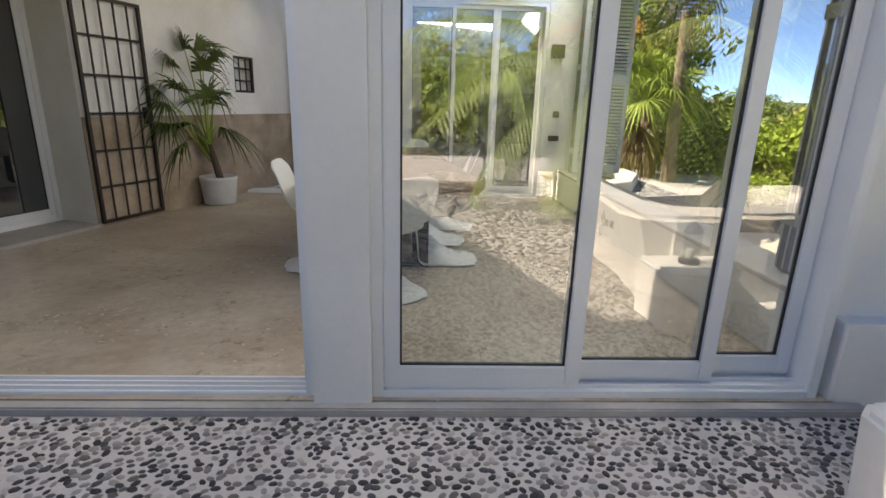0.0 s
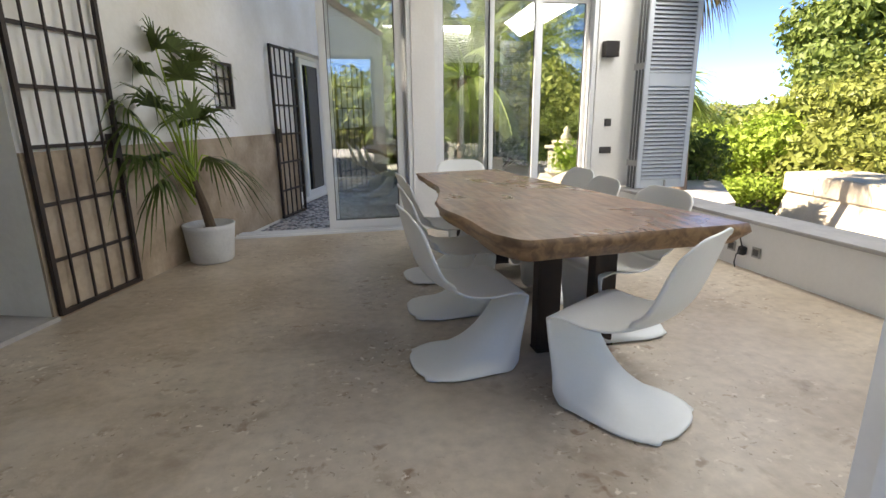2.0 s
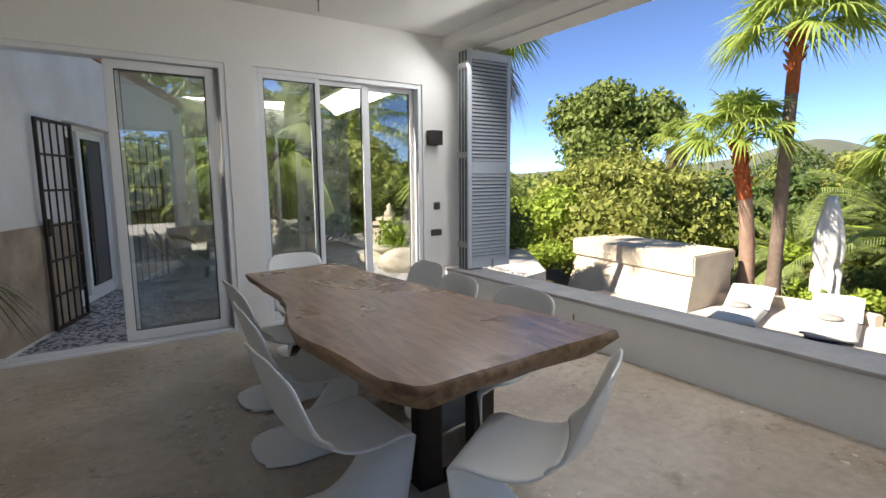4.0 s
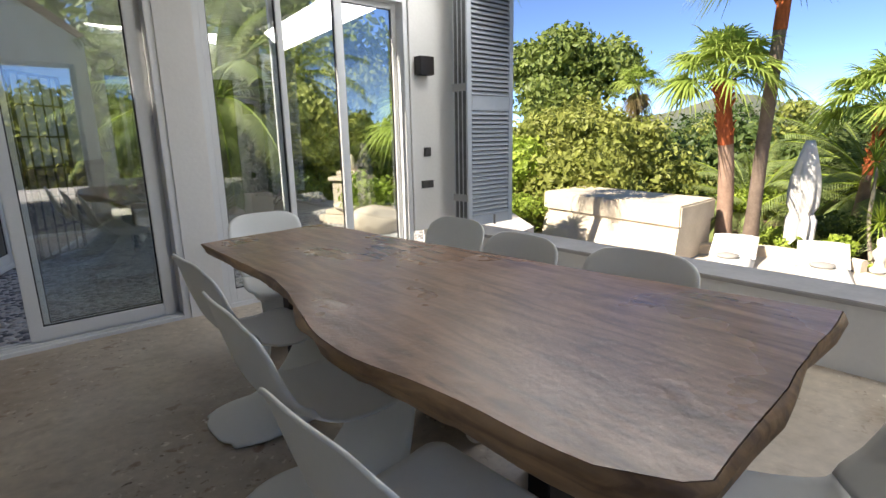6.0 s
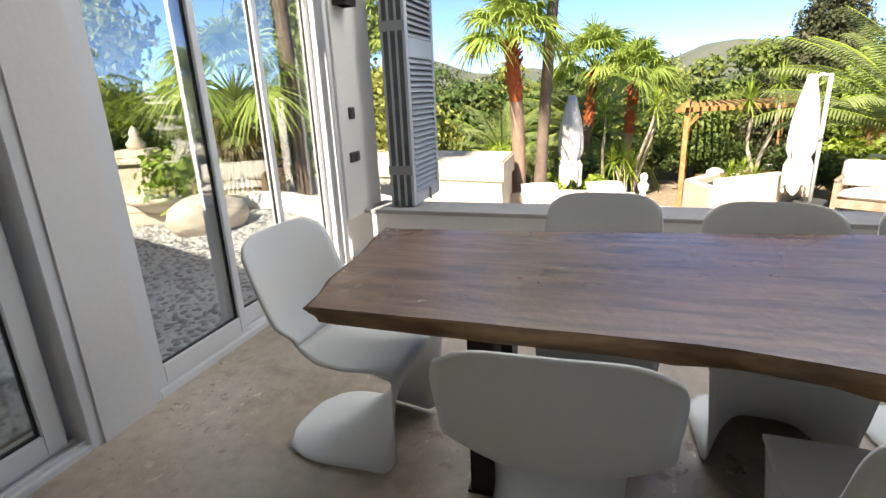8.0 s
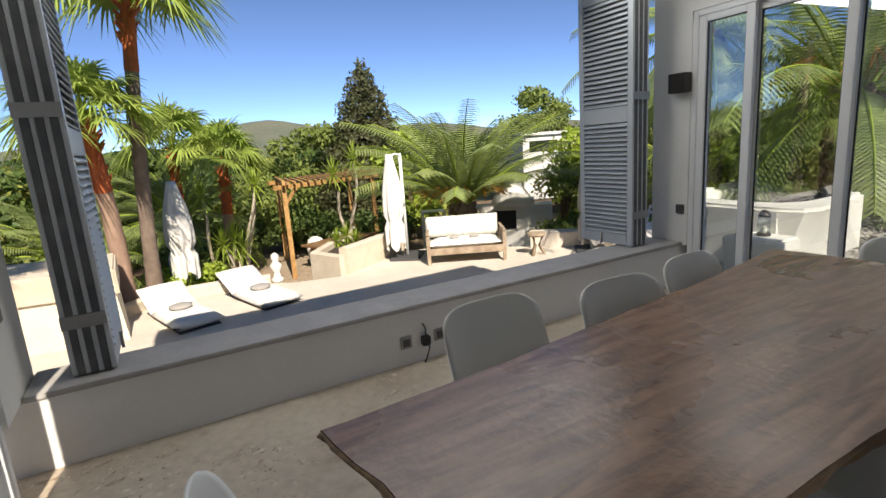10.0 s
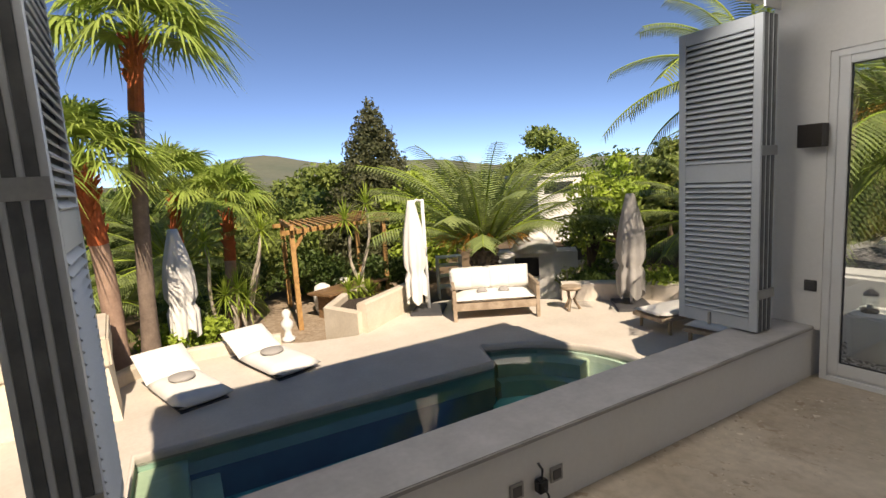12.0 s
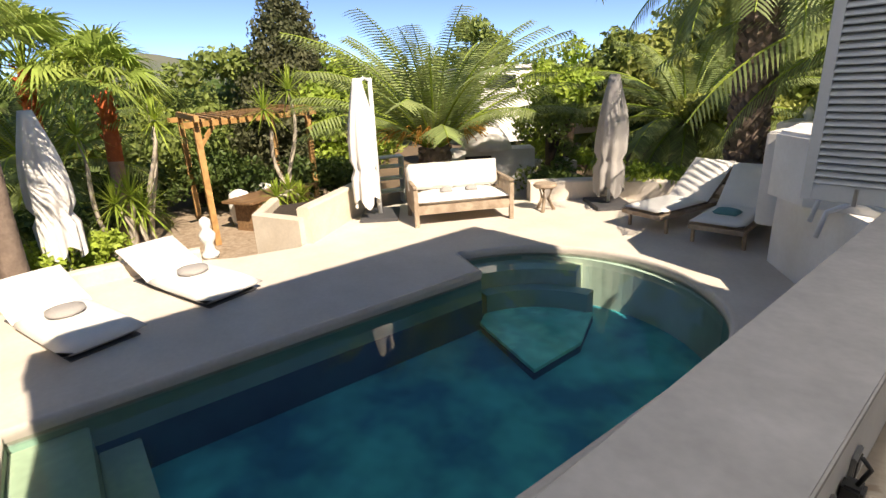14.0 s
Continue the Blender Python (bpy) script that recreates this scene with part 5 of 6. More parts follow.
# trees and shrubs
ROWS = [
    ((15.46, 16.67, -1.50), (15.40, 16.75, 5.28), 4.9, LEAF_PINE, 21, "round-headed pine beyond the masonry block", 0.13, 900, 0.5),
    ((12.29, 13.92, -1.30), (12.20, 14.03, 1.95), 6.0, LEAF, 22, "broad bright green garden tree behind the masonry block", 0.10, 1300, 0.1),
    ((13.89, 13.69, -1.30), (13.93, 13.63, 2.13), 5.2, LEAF, 23, "broad leafy shrub tree behind the masonry block", 0.10, 1300, 0.1),
    ((10.31, 14.67, -1.00), (10.22, 14.76, 1.33), 2.8, LEAF_LIME, 24, "yellow-green shrub tree beside the north shutter", 0.08, 1300, 0.1),
    ((22.01, -9.89, -1.50), (21.84, -10.10, 4.06), 4.5, LEAF_PINE, 25, "pine rising behind the white fireplace", 0.12, 800, 0.3),
    ((10.99, -4.06, -1.50), (11.01, -4.04, 2.17), 2.4, LEAF_LIME, 26, "slim yellow-green tree beside the grey parasol", 0.10, 900, 0.1),
    ((9.92, -1.65, -1.50), (9.77, -1.80, 0.87), 1.7, LEAF_PINE, 27, "airy olive-green tree behind the side table", 0.06, 1500, 0.2),
    ((12.18, -8.21, -1.50), (12.37, -8.07, 2.62), 3.2, LEAF_PINE, 31, "pine behind the date palm", 0.12, 800, 0.3),
    ((20.57, 2.41, -1.90), (20.41, 1.82, 2.66), 3.6, LEAF_PINE, 32, "loose pine beside the cypress", 0.12, 800, 0.2),
    ((17.94, 4.51, -1.90), (17.85, 4.03, 2.08), 3.6, LEAF_PINE, 33, "loose olive-green tree behind the pergola", 0.11, 800, 0.1),
    ((16.53, -0.01, -1.90), (16.45, -0.16, 2.18), 3.6, LEAF_LIME, 34, "feathery yellow-green tree behind the date palm", 0.10, 900, 0.1),
    ((20.12, 8.61, -1.90), (20.14, 8.21, 2.04), 4.5, LEAF_DARK, 35, "dark garden tree behind the fan palms", 0.12, 900, 0.0),
    ((22.71, 11.72, -1.90), (22.83, 11.13, 2.51), 5.0, LEAF, 36, "green garden tree beyond the fan palms", 0.13, 800, 0.0),
    ((2.73, 18.42, 0.00), (3.18, 18.28, 4.97), 4.6, LEAF_PINE, 37, "tall tree beyond the courtyard", 0.11, 900, 0.1),
    ((3.91, 15.89, 0.00), (4.39, 15.66, 3.69), 4.2, LEAF, 38, "leafy tree at the courtyard edge", 0.09, 1200, 0.1),
    ((5.92, 15.98, 0.00), (6.05, 15.90, 2.73), 2.8, LEAF_LIME, 39, "bright green shrub tree past the fountain", 0.08, 1200, 0.0),
    ((4.38, 21.92, 0.00), (4.77, 21.77, 3.11), 5.0, LEAF, 40, "leafy tree beyond the courtyard wall", 0.10, 900, 0.1),
    ((6.43, 18.65, 0.00), (6.95, 18.31, 3.25), 4.0, LEAF, 41, "leafy tree above the low hedge", 0.09, 1200, 0.1),
    ((9.69, -13.01, -1.50), (10.07, -12.85, 3.35), 6.0, LEAF_PINE, 42, "tall pine in the south garden", 0.14, 700, 0.1),
    ((11.02, -11.53, 0.00), (10.98, -11.56, 3.57), 7.0, LEAF, 43, "leafy tree beyond the south terrace", 0.14, 700, 0.0),
    ((7.11, -11.25, 0.00), (7.07, -11.27, 3.93), 7.0, LEAF_PINE, 44, "pine beyond the south terrace", 0.14, 700, 0.0),
]
for b, t, w, mat, sd, lab, size, per, low in ROWS:
    tree(t[0], t[1], b[2], max(1.5, t[2] - b[2]), w, mat, sd, lab, 12, size, per, low)
for b, w, h, mat, sd, lab in (
    ((10.84, 7.94, -1.30), 1.3, 0.75, LEAF_LIME, 51, "rounded yellow-green shrub at the parasol foot"),
    ((11.36, 6.98, -1.30), 1.0, 0.55, LEAF_LIME, 52, "low yellow-green shrub behind the sun mats"),
    ((7.10, -1.39, -1.00), 2.0, 0.7, LEAF_LIME, 53, "bright green low shrub behind the curved wall"),
    ((8.76, -0.96, -1.20), 1.6, 0.6, LEAF_DARK, 54, "dark low shrub behind the curved wall"),
    ((2.62, 14.44, 0.00), 2.0, 0.9, LEAF_DARK, 55, "dark shrub in the courtyard bed"),
    ((3.02, 11.30, 0.00), 1.2, 0.8, LEAF_LIME, 56, "bright leafy shrub beside the white curved wall"),
    ((4.86, 16.10, 0.00), 2.6, 0.6, LEAF, 57, "clipped low green hedge at the courtyard edge"),
    ((5.94, 11.75, -0.40), 1.6, 1.5, LEAF_DARK, 58, "dark green shrub behind the small fan palm"),
    ((4.84, 12.95, -0.40), 1.4, 0.9, LEAF_LIME, 59, "yellow-green shrub outside the north window"),
    ((2.57, 15.54, 0.00), 1.8, 0.5, LEAF_DARK, 60, "dark low hedge in the courtyard planter"),
    ((7.60, 12.43, -1.00), 1.5, 1.1, LEAF_LIME, 62, "yellow-green shrub below the north shutter"),
    ((15.41, 10.00, -1.30), 2.2, 1.0, LEAF_LIME, 63, "bright green shrub beyond the masonry block"),
    ((11.37, 7.08, -1.90), 1.8, 1.0, LEAF_LIME, 64, "bright shrub beyond the fan palms"),
    ((7.00, -4.61, 0.00), 3.0, 0.9, LEAF, 65, "leafy hedge at the south terrace edge"),
    ((3.91, -4.98, 0.00), 3.0, 0.9, LEAF, 66, "leafy hedge behind the iron gate"),
    ((16.21, 3.55, -1.90), 3.0, 1.8, LEAF_DARK, 67, "dark shrub in the shade of the pergola"),
    ((16.09, 5.76, -1.90), 2.6, 1.6, LEAF_DARK, 68, "dark shrub behind the pergola post"),
    ((15.01, 1.50, -1.90), 2.6, 1.6, LEAF_DARK, 69, "dark shrub beyond the outdoor table"),
    ((14.17, 7.11, -1.90), 2.4, 1.3, LEAF_DARK, 70, "dark shrub behind the bent yucca")):
    bush(b[0], b[1], b[2], w, h, mat, sd, lab, 0.055 if w < 2.1 else 0.075, 1700 if w < 2.1 else 1100)
# the woods between garden and hills, past counting
far_spot = (15.80, -5.51, -1.00)
HOUSE_DIR = math.atan2(far_spot[1] - 5.2, far_spot[0] - 1.2)
wr = np.random.RandomState(71)
bl = []
for k in range(430):
    a = math.radians(wr.uniform(-80, 105))
    r = wr.uniform(19, 75) if k > 180 else wr.uniform(19, 30)
    s = wr.uniform(0.8, 1.7) * (1 + r / 70)
    tx, ty = 3 + r * math.cos(a), 5 + r * math.sin(a)
    if abs(math.atan2(ty - 5.2, tx - 1.2) - HOUSE_DIR) < 0.13 and r < 34:
        continue
    bl.append((3 + r * math.cos(a), 5 + r * math.sin(a), -1.9 + s * wr.uniform(0.2, 0.9) + r * 0.01, s, s, s * wr.uniform(0.7, 1.0)))
for name, sel, mat in (("woods", slice(0, None, 3), LEAF_PINE), ("woods", slice(1, None, 3), LEAF_DARK), ("woods", slice(2, None, 3), LEAF)):
    c, nn = crown_points(bl[sel], 230, wr, 0.7)
    tagged(leaves_mesh(name, c, nn, 0.19, mat, None, wr), "dense mixed green woods behind the garden", "woods", "", "stuff")
# woods to the south and west, behind the walker
bl = [(-6 + wr.uniform(-9, 16), -15 - wr.uniform(0, 10), wr.uniform(0.2, 3.2), 2.2, 2.2, 1.9) for k in range(70)]
c, nn = crown_points(bl, 200, wr, 0.7)
tagged(leaves_mesh("woods", c, nn, 0.2, LEAF, None, wr), "leafy trees south of the terrace", "woods", "", "stuff")
bl = [(wr.uniform(-9, 8), wr.uniform(18, 26), wr.uniform(-0.2, 4.0), 2.0, 2.0, 1.7) for k in range(60)]
c, nn = crown_points(bl, 230, wr, 0.7)
tagged(leaves_mesh("woods", c, nn, 0.18, LEAF_PINE, None, wr), "leafy trees north of the courtyard", "woods", "", "stuff")


# potted palm
def potted_palm():
    e = thing("potted_palm", "fan-leaved palm in a round white pot by the dado", "potted plant", "", (-2.42, 7.66, 0))
    rnd = random.Random(80)
    part("pot", lathe(bmesh.new(), [(0.165, 0.0), (0.185, 0.02), (0.215, 0.30), (0.222, 0.34), (0.205, 0.345), (0.19, 0.31)], 32), POT, e, "round white glazed pot", True)
    part("soil", lathe(bmesh.new(), [(0.19, 0.30), (0.02, 0.312)], 20), SOIL, e)
    V, F = [], []
    bm = bmesh.new()
    o = Vector((-2.42, 7.66, 0))
    heads = [(-2.65, 7.49, 2.08), (-2.83, 7.12, 1.35), (-2.48, 7.68, 1.76), (-2.41, 7.60, 1.49), (-2.71, 7.32, 1.05), (-2.76, 7.41, 0.80), (-2.76, 7.30, 1.79), (-2.37, 7.81, 1.41), (-2.89, 7.15, 1.56), (-2.61, 7.86, 2.11), (-2.90, 7.68, 1.23), (-2.85, 7.17, 1.10), (-2.68, 7.84, 1.31), (-2.34, 7.82, 0.99), (-2.64, 7.13, 1.60), (-2.40, 7.91, 1.96)]
    for h in heads:
        h = Vector(h) - o + Vector((0, 0, 0.10 if h[2] > 1.7 else 0.0))
        r = Vector((-0.08 + rnd.uniform(-0.02, 0.02), 0.02, 0.5 + rnd.uniform(0, 0.25)))
        mid = r.lerp(h, 0.5) + Vector((0, 0, 0.08))
        c = h.lerp(r, 0.25)
        tube(bm, [r, r.lerp(mid, 0.6), mid, c], [0.011, 0.009, 0.008, 0.006], 5)
        fan_leaf(V, F, c, ((c - mid).normalized() + Vector((0, 0, 0.05))).normalized(), 0.60, rnd, 26, 2.8, 0.75, 0.030)
    part("stalk", bm, LEAF_LIME, e)
    bm = bmesh.new()
    tube(bm, [(0.02, 0, 0.3), (-0.02, 0, 0.5), (-0.08, 0.02, 0.72)], [0.045, 0.04, 0.03], 9)
    part("stem", bm, TWIG, e, "dark fibrous stem")
    raw("fronds", V, F, LEAF_POT, e)


potted_palm()


# ---- garden and pool furniture ----
def cushion(bm, x0, x1, y0, y1, z0, z1, m=None, puff=0.03):
    n = len(bm.verts)
    g = bmesh.ops.create_grid(bm, x_segments=8, y_segments=8, size=0.5)
    top = g["verts"]
    for v in top:
        u, w = v.co.x * 2, v.co.y * 2
        k = max(0.0, (1 - u ** 6) * (1 - w ** 6)) ** 0.5
        v.co = Vector((x0 + (x1 - x0) * (u + 1) / 2, y0 + (y1 - y0) * (w + 1) / 2, z0 + (z1 - z0) * (0.5 + 0.5 * k) + puff * (1 - u * u) * (1 - w * w)))
    dup = bmesh.ops.duplicate(bm, geom=[f for f in bm.faces if all(v in top for v in f.verts)])
    lowv = [x for x in dup["geom"] if isinstance(x, bmesh.types.BMVert)]
    for v in lowv:
        v.co.z = z0 + (z1 - v.co.z) * 0.9 if v.co.z > (z0 + z1) / 2 else v.co.z
        v.co.z = min(v.co.z, (z0 + z1) / 2)
    bmesh.ops.reverse_faces(bm, faces=[x for x in dup["geom"] if isinstance(x, bmesh.types.BMFace)])
    bmesh.ops.remove_doubles(bm, verts=bm.verts[:], dist=0.0005)
    if m is not None:
        bmesh.ops.transform(bm, matrix=m, verts=top + lowv if all(v.is_valid for v in top + lowv) else [v for v in bm.verts])
    return bm


def soft(name, dims, mat, parent, m=None, label="", puff=0.03):
    bm = bmesh.new()
    cushion(bm, *dims, puff=puff)
    if m is not None:
        bmesh.ops.transform(bm, matrix=m, verts=bm.verts)
    return part(name, bm, mat, parent, label, True)


def sofa():
    e = thing("garden_sofa", "weathered wooden garden sofa with white cushions facing the pool", "sofa", "", (8.35, 2.1, DK), -116)
    for x in (-0.8, 0.76):
        for y in (-0.42, 0.4):
            boxed("leg", (x, x + 0.07, y, y + 0.07, 0, 0.62 if y > 0 else 0.6), TEAK, e, bevel=0.006)
    bm = bmesh.new()
    box(bm, -0.73, 0.76, -0.41, -0.37, 0.2, 0.34, bevel=0.004), box(bm, -0.73, 0.76, 0.43, 0.46, 0.2, 0.34), box(bm, -0.79, -0.75, -0.35, 0.4, 0.2, 0.34), box(bm, 0.78, 0.82, -0.35, 0.4, 0.2, 0.34)
    for k in range(10):
        box(bm, -0.74, 0.77, -0.36 + 0.078 * k, -0.3 + 0.078 * k, 0.3, 0.32)
    part("seat_frame", bm, TEAK, e)
    for sx in (-0.79, 0.78):
        bm = bmesh.new()
        box(bm, sx - 0.01, sx + 0.05, -0.42, 0.47, 0.62, 0.66, bevel=0.004)
        for k in range(8):
            box(bm, sx, sx + 0.025, -0.33 + 0.09 * k, -0.29 + 0.09 * k, 0.34, 0.62)
        part("arm_rest", bm, TEAK, e)
    bm = bmesh.new()
    box(bm, -0.73, 0.76, 0.42, 0.46, 0.66, 0.7, bevel=0.004)
    for k in range(17):
        box(bm, -0.7 + 0.088 * k, -0.66 + 0.088 * k, 0.43, 0.45, 0.34, 0.66)
    part("backrest", bm, TEAK, e)
    soft("seat_cushion", (-0.74, 0.77, -0.4, 0.38, 0.33, 0.46), FABRIC, e)
    for k, (x, tilt) in enumerate(((-0.6, 5), (-0.25, -6), (0.12, 4), (0.48, -5))):
        soft("back_pillow", (-0.24, 0.24, -0.22, 0.22, 0, 0.13), FABRIC, e, pose(x + 0.02, 0.28, 0.68, 72, 0, tilt), "white square pillow", 0.05)
    for x in (-0.22, 0.2):
        soft("small_pillow", (-0.1, 0.1, -0.06, 0.06, 0, 0.07), GREYFAB, e, pose(x, -0.12, 0.47), "small grey folded cloth")


sofa()


def lounger(x, y, a, towel, label):
    e = thing("sun_lounger", label, "sun lounger", "sun loungers by the pool", (x, y, DK), a)
    bm = bmesh.new()
    for s in (-0.33, 0.29):
        box(bm, s, s + 0.04, -0.9, 0.9, 0.22, 0.28, bevel=0.004)
    box(bm, -0.29, 0.29, -0.9, -0.86, 0.22, 0.28), box(bm, -0.29, 0.29, 0.86, 0.9, 0.22, 0.28)
    for k in range(11):
        box(bm, -0.29, 0.29, -0.84 + 0.1 * k, -0.78 + 0.1 * k, 0.262, 0.275)
    part("frame", bm, TEAK, e)
    for sx in (-0.33, 0.29):
        for sy in (-0.75, 0.62):
            boxed("leg", (sx, sx + 0.045, sy, sy + 0.045, 0, 0.22), TEAK, e, bevel=0.004)
    soft("mattress", (-0.32, 0.32, -0.9, 0.22, 0.285, 0.36), FABRIC, e, puff=0.01)
    back = pose(0, 0.2, 0.29, 40)
    boxed("backrest_frame", (-0.31, 0.31, 0, 0.78, -0.03, -0.005), TEAK, e, m=back)
    soft("back_cushion", (-0.32, 0.32, 0.0, 0.82, 0, 0.075), FABRIC, e, back, puff=0.01)
    if towel:
        soft("towel", (-0.16, 0.16, -0.1, 0.1, 0, 0.06), TEAL, e, pose(0, -0.45, 0.365), "folded teal towel")


lounger(5.70, -0.08, 180 - 6, False, "white cushioned sun lounger on a slatted wooden frame")
lounger(4.84, 0.0, 180 + 8, True, "white cushioned sun lounger with a folded teal towel")


def mat(x, y, a, label):
    e = thing("sun_mat", label, "sun mat", "floor mats by the pool", (x, y, DK + 0.002), a)
    soft("mattress", (0.0, 1.25, -0.36, 0.36, 0.0, 0.19), FABRIC, e, puff=0.012)
    soft("back_cushion", (0.0, 0.72, -0.36, 0.36, 0, 0.17), FABRIC, e, pose(1.22, 0, 0.03, 0, -24, 0), puff=0.012)
    boxed("base_board", (0.06, 1.7, -0.3, 0.3, -0.001, 0.012), DARKBASE, e)
    part("round_cushion", lathe(bmesh.new(), [(0.13, 0.0), (0.17, 0.025), (0.165, 0.055), (0.1, 0.075), (0.01, 0.08)], 22, (0.75, 0.03, 0.2)), GREYFAB, e, "round grey cushion", True)


mat(7.07, 7.28, 18, "thick white sun mat with raised back and round grey cushion")
mat(7.42, 6.04, 18, "thick white sun mat with raised back at the garden wall")


def parasol(x, y, z, top, mat, label, tilt=0.0, arm=False, plate=True, low=0.35, w=0.17):
    e = thing("parasol", label, "parasol", "closed parasols", (x, y, z))
    H = top - z
    if plate:
        boxed("base_plate", (-0.42, 0.42, -0.32, 0.32, 0, 0.06), DARKBASE, e, m=pose(0, 0, 0, 0, 0, -35), bevel=0.01)
    ox, oy = (0.0, 0.0)
    part("pole", tube(bmesh.new(), [(0, 0, 0.05), (0, 0, H * (1.0 if arm else 0.98))], 0.035 if arm else 0.026, 12), FRAME, e, "white metal pole", True)
    if arm:
        ox, oy = -0.12, 0.3
        part("arm", tube(bmesh.new(), [(0, 0, H * 0.98), (ox * 0.5, oy * 0.5, H * 1.0), (ox, oy, H * 0.96)], 0.025, 8), FRAME, e)
    bm, n, rings = bmesh.new(), 40, []
    for i in range(15):
        u = i / 14
        zz = low + (H - low) * (1 - u)
        r = w * (0.22 + 0.85 * math.sin(min(1.0, u * 1.7 + 0.12) * math.pi / 2) ** 1.2) * (1 - 0.25 * max(0, u - 0.55)) * (0.75 if 0.68 < u < 0.76 else 1)
        rings.append([bm.verts.new((ox + math.tan(tilt) * (u - 0.5) * 0.3 + r * (1 + 0.22 * u * math.sin(8 * 2 * math.pi * k / n + u * 2) + 0.1 * math.sin(3 * 2 * math.pi * k / n + i * 0.5)) * math.cos(2 * math.pi * k / n), oy + r * (1 + 0.22 * u * math.sin(8 * 2 * math.pi * k / n + u * 2)) * math.sin(2 * math.pi * k / n), zz + (0.1 * math.sin(4 * 2 * math.pi * k / n) if i == 14 else 0))) for k in range(n)])
    for a, b in zip(rings, rings[1:]):
        for k in range(n):
            bm.faces.new((a[k], b[k], b[(k + 1) % n], a[(k + 1) % n]))
    bm.faces.new(rings[0])
    part("canopy", bm, mat, e, "furled canvas canopy", True)
    part("tie_strap", lathe(bmesh.new(), [(w * 0.72, 0), (w * 0.74, 0.04), (w * 0.7, 0.05)], 20, (ox, oy, low + (H - low) * 0.27)), mat, e)


parasol(10.71, 7.45, LOW + 0.1, 1.10, FABRIC, "white parasol furled shut behind the garden wall", low=0.95, w=0.24, plate=False)
parasol(9.42, 2.98, DK, 1.32, FABRIC, "white cantilever parasol furled beside its mast on a dark plate", arm=True, low=0.32, w=0.2)
parasol(7.06, -0.23, DK, 1.2, GREYFAB, "grey netted parasol furled shut beside the loungers", low=0.25, w=0.23)


def pergola():
    e = thing("pergola", "honey-coloured timber pergola over the outdoor table", "pergola")
    P = [Vector((13.2, 4.87)), Vector((16.0, 4.6)), Vector((14.6, 1.9)), Vector((17.2, 1.9))]
    for p in P:
        boxed("post", (p.x - 0.06, p.x + 0.06, p.y - 0.06, p.y + 0.06, LOW, 0.55), PINE, e, bevel=0.006)
    for a, b, z in ((P[0], P[2], 0.55), (P[1], P[3], 0.55), (P[0], P[1], 0.67), (P[2], P[3], 0.67)):
        d = b - a
        boxed("beam", (-0.3, d.length + 0.3, -0.045, 0.045, z, z + 0.12), PINE, e, m=pose(a.x, a.y, 0, 0, 0, math.degrees(math.atan2(d.y, d.x))), bevel=0.005)
    for k in range(14):
        a, b = P[0].lerp(P[2], (k + 0.5) / 14), P[1].lerp(P[3], (k + 0.5) / 14)
        d = b - a
        boxed("roof_batten", (-0.4, d.length + 0.3, -0.03, 0.03, 0.68, 0.72), PINE, e, m=pose(a.x, a.y, 0, 0, 0, math.degrees(math.atan2(d.y, d.x))))
    d = P[2] - P[0]
    boxed("brace", (0, 0.55, -0.035, 0.035, -0.035, 0.035), PINE, e, m=pose(P[0].x, P[0].y, 0.15, 0, -45, math.degrees(math.atan2(d.y, d.x))))
    t = thing("outdoor_table", "long brown wooden outdoor table under the pergola", "table", "", (14.2, 3.2, LOW), -62)
    boxed("tabletop", (-1.2, 1.2, -0.45, 0.45, 0.70, 0.76), TABLE_EDGE, t, bevel=0.01)
    for x in (-0.9, 0.8):
        boxed("trestle", (x, x + 0.1, -0.38, 0.38, 0, 0.70), TABLE_EDGE, t)
    b = thing("outdoor_bench", "long brown wooden bench beside the outdoor table", "bench", "", (13.6, 2.9, LOW), -62)
    boxed("seat", (-1.1, 1.1, -0.16, 0.16, 0.40, 0.45), TABLE_EDGE, b, bevel=0.008)
    for x in (-0.9, 0.8):
        boxed("leg", (x, x + 0.1, -0.14, 0.14, 0, 0.40), TABLE_EDGE, b)
    for k in range(4):
        s = thing("pouffe", "round white pouffe behind the outdoor table", "pouffe", "pouffes at the outdoor table", (14.9 + 0.42 * k - 0.3, 3.9 - 0.75 * k, LOW))
        part("seat", lathe(bmesh.new(), [(0.2, 0.0), (0.25, 0.15), (0.27, 0.5), (0.22, 0.78), (0.08, 0.86)], 18), FABRIC, s, smooth=True)


pergola()
st = thing("garden_statue", "small pale stone garden statue on the deck edge", "statue", "", (9.25, 5.85, DK + 0.0))
bm = lathe(bmesh.new(), [(0.11, 0), (0.12, 0.06), (0.07, 0.1), (0.06, 0.2), (0.1, 0.26), (0.11, 0.34), (0.05, 0.42), (0.075, 0.47), (0.07, 0.54), (0.02, 0.58)], 14)
part("figure", bm, PLASTER_OUT, st, smooth=True)
s = thing("side_table", "rustic carved wooden stool beside the sofa", "side table", "", (7.62, 0.78, DK))
part("top", lathe(bmesh.new(), [(0.17, 0.4), (0.2, 0.43), (0.19, 0.47)], 16), TEAK, s)
for k in range(3):
    a = 2.1 * k
    part("leg", tube(bmesh.new(), [(0.17 * math.cos(a), 0.17 * math.sin(a), 0), (0.06 * math.cos(a), 0.06 * math.sin(a), 0.2), (0.13 * math.cos(a), 0.13 * math.sin(a), 0.4)], 0.03, 7), TEAK, s, smooth=True)


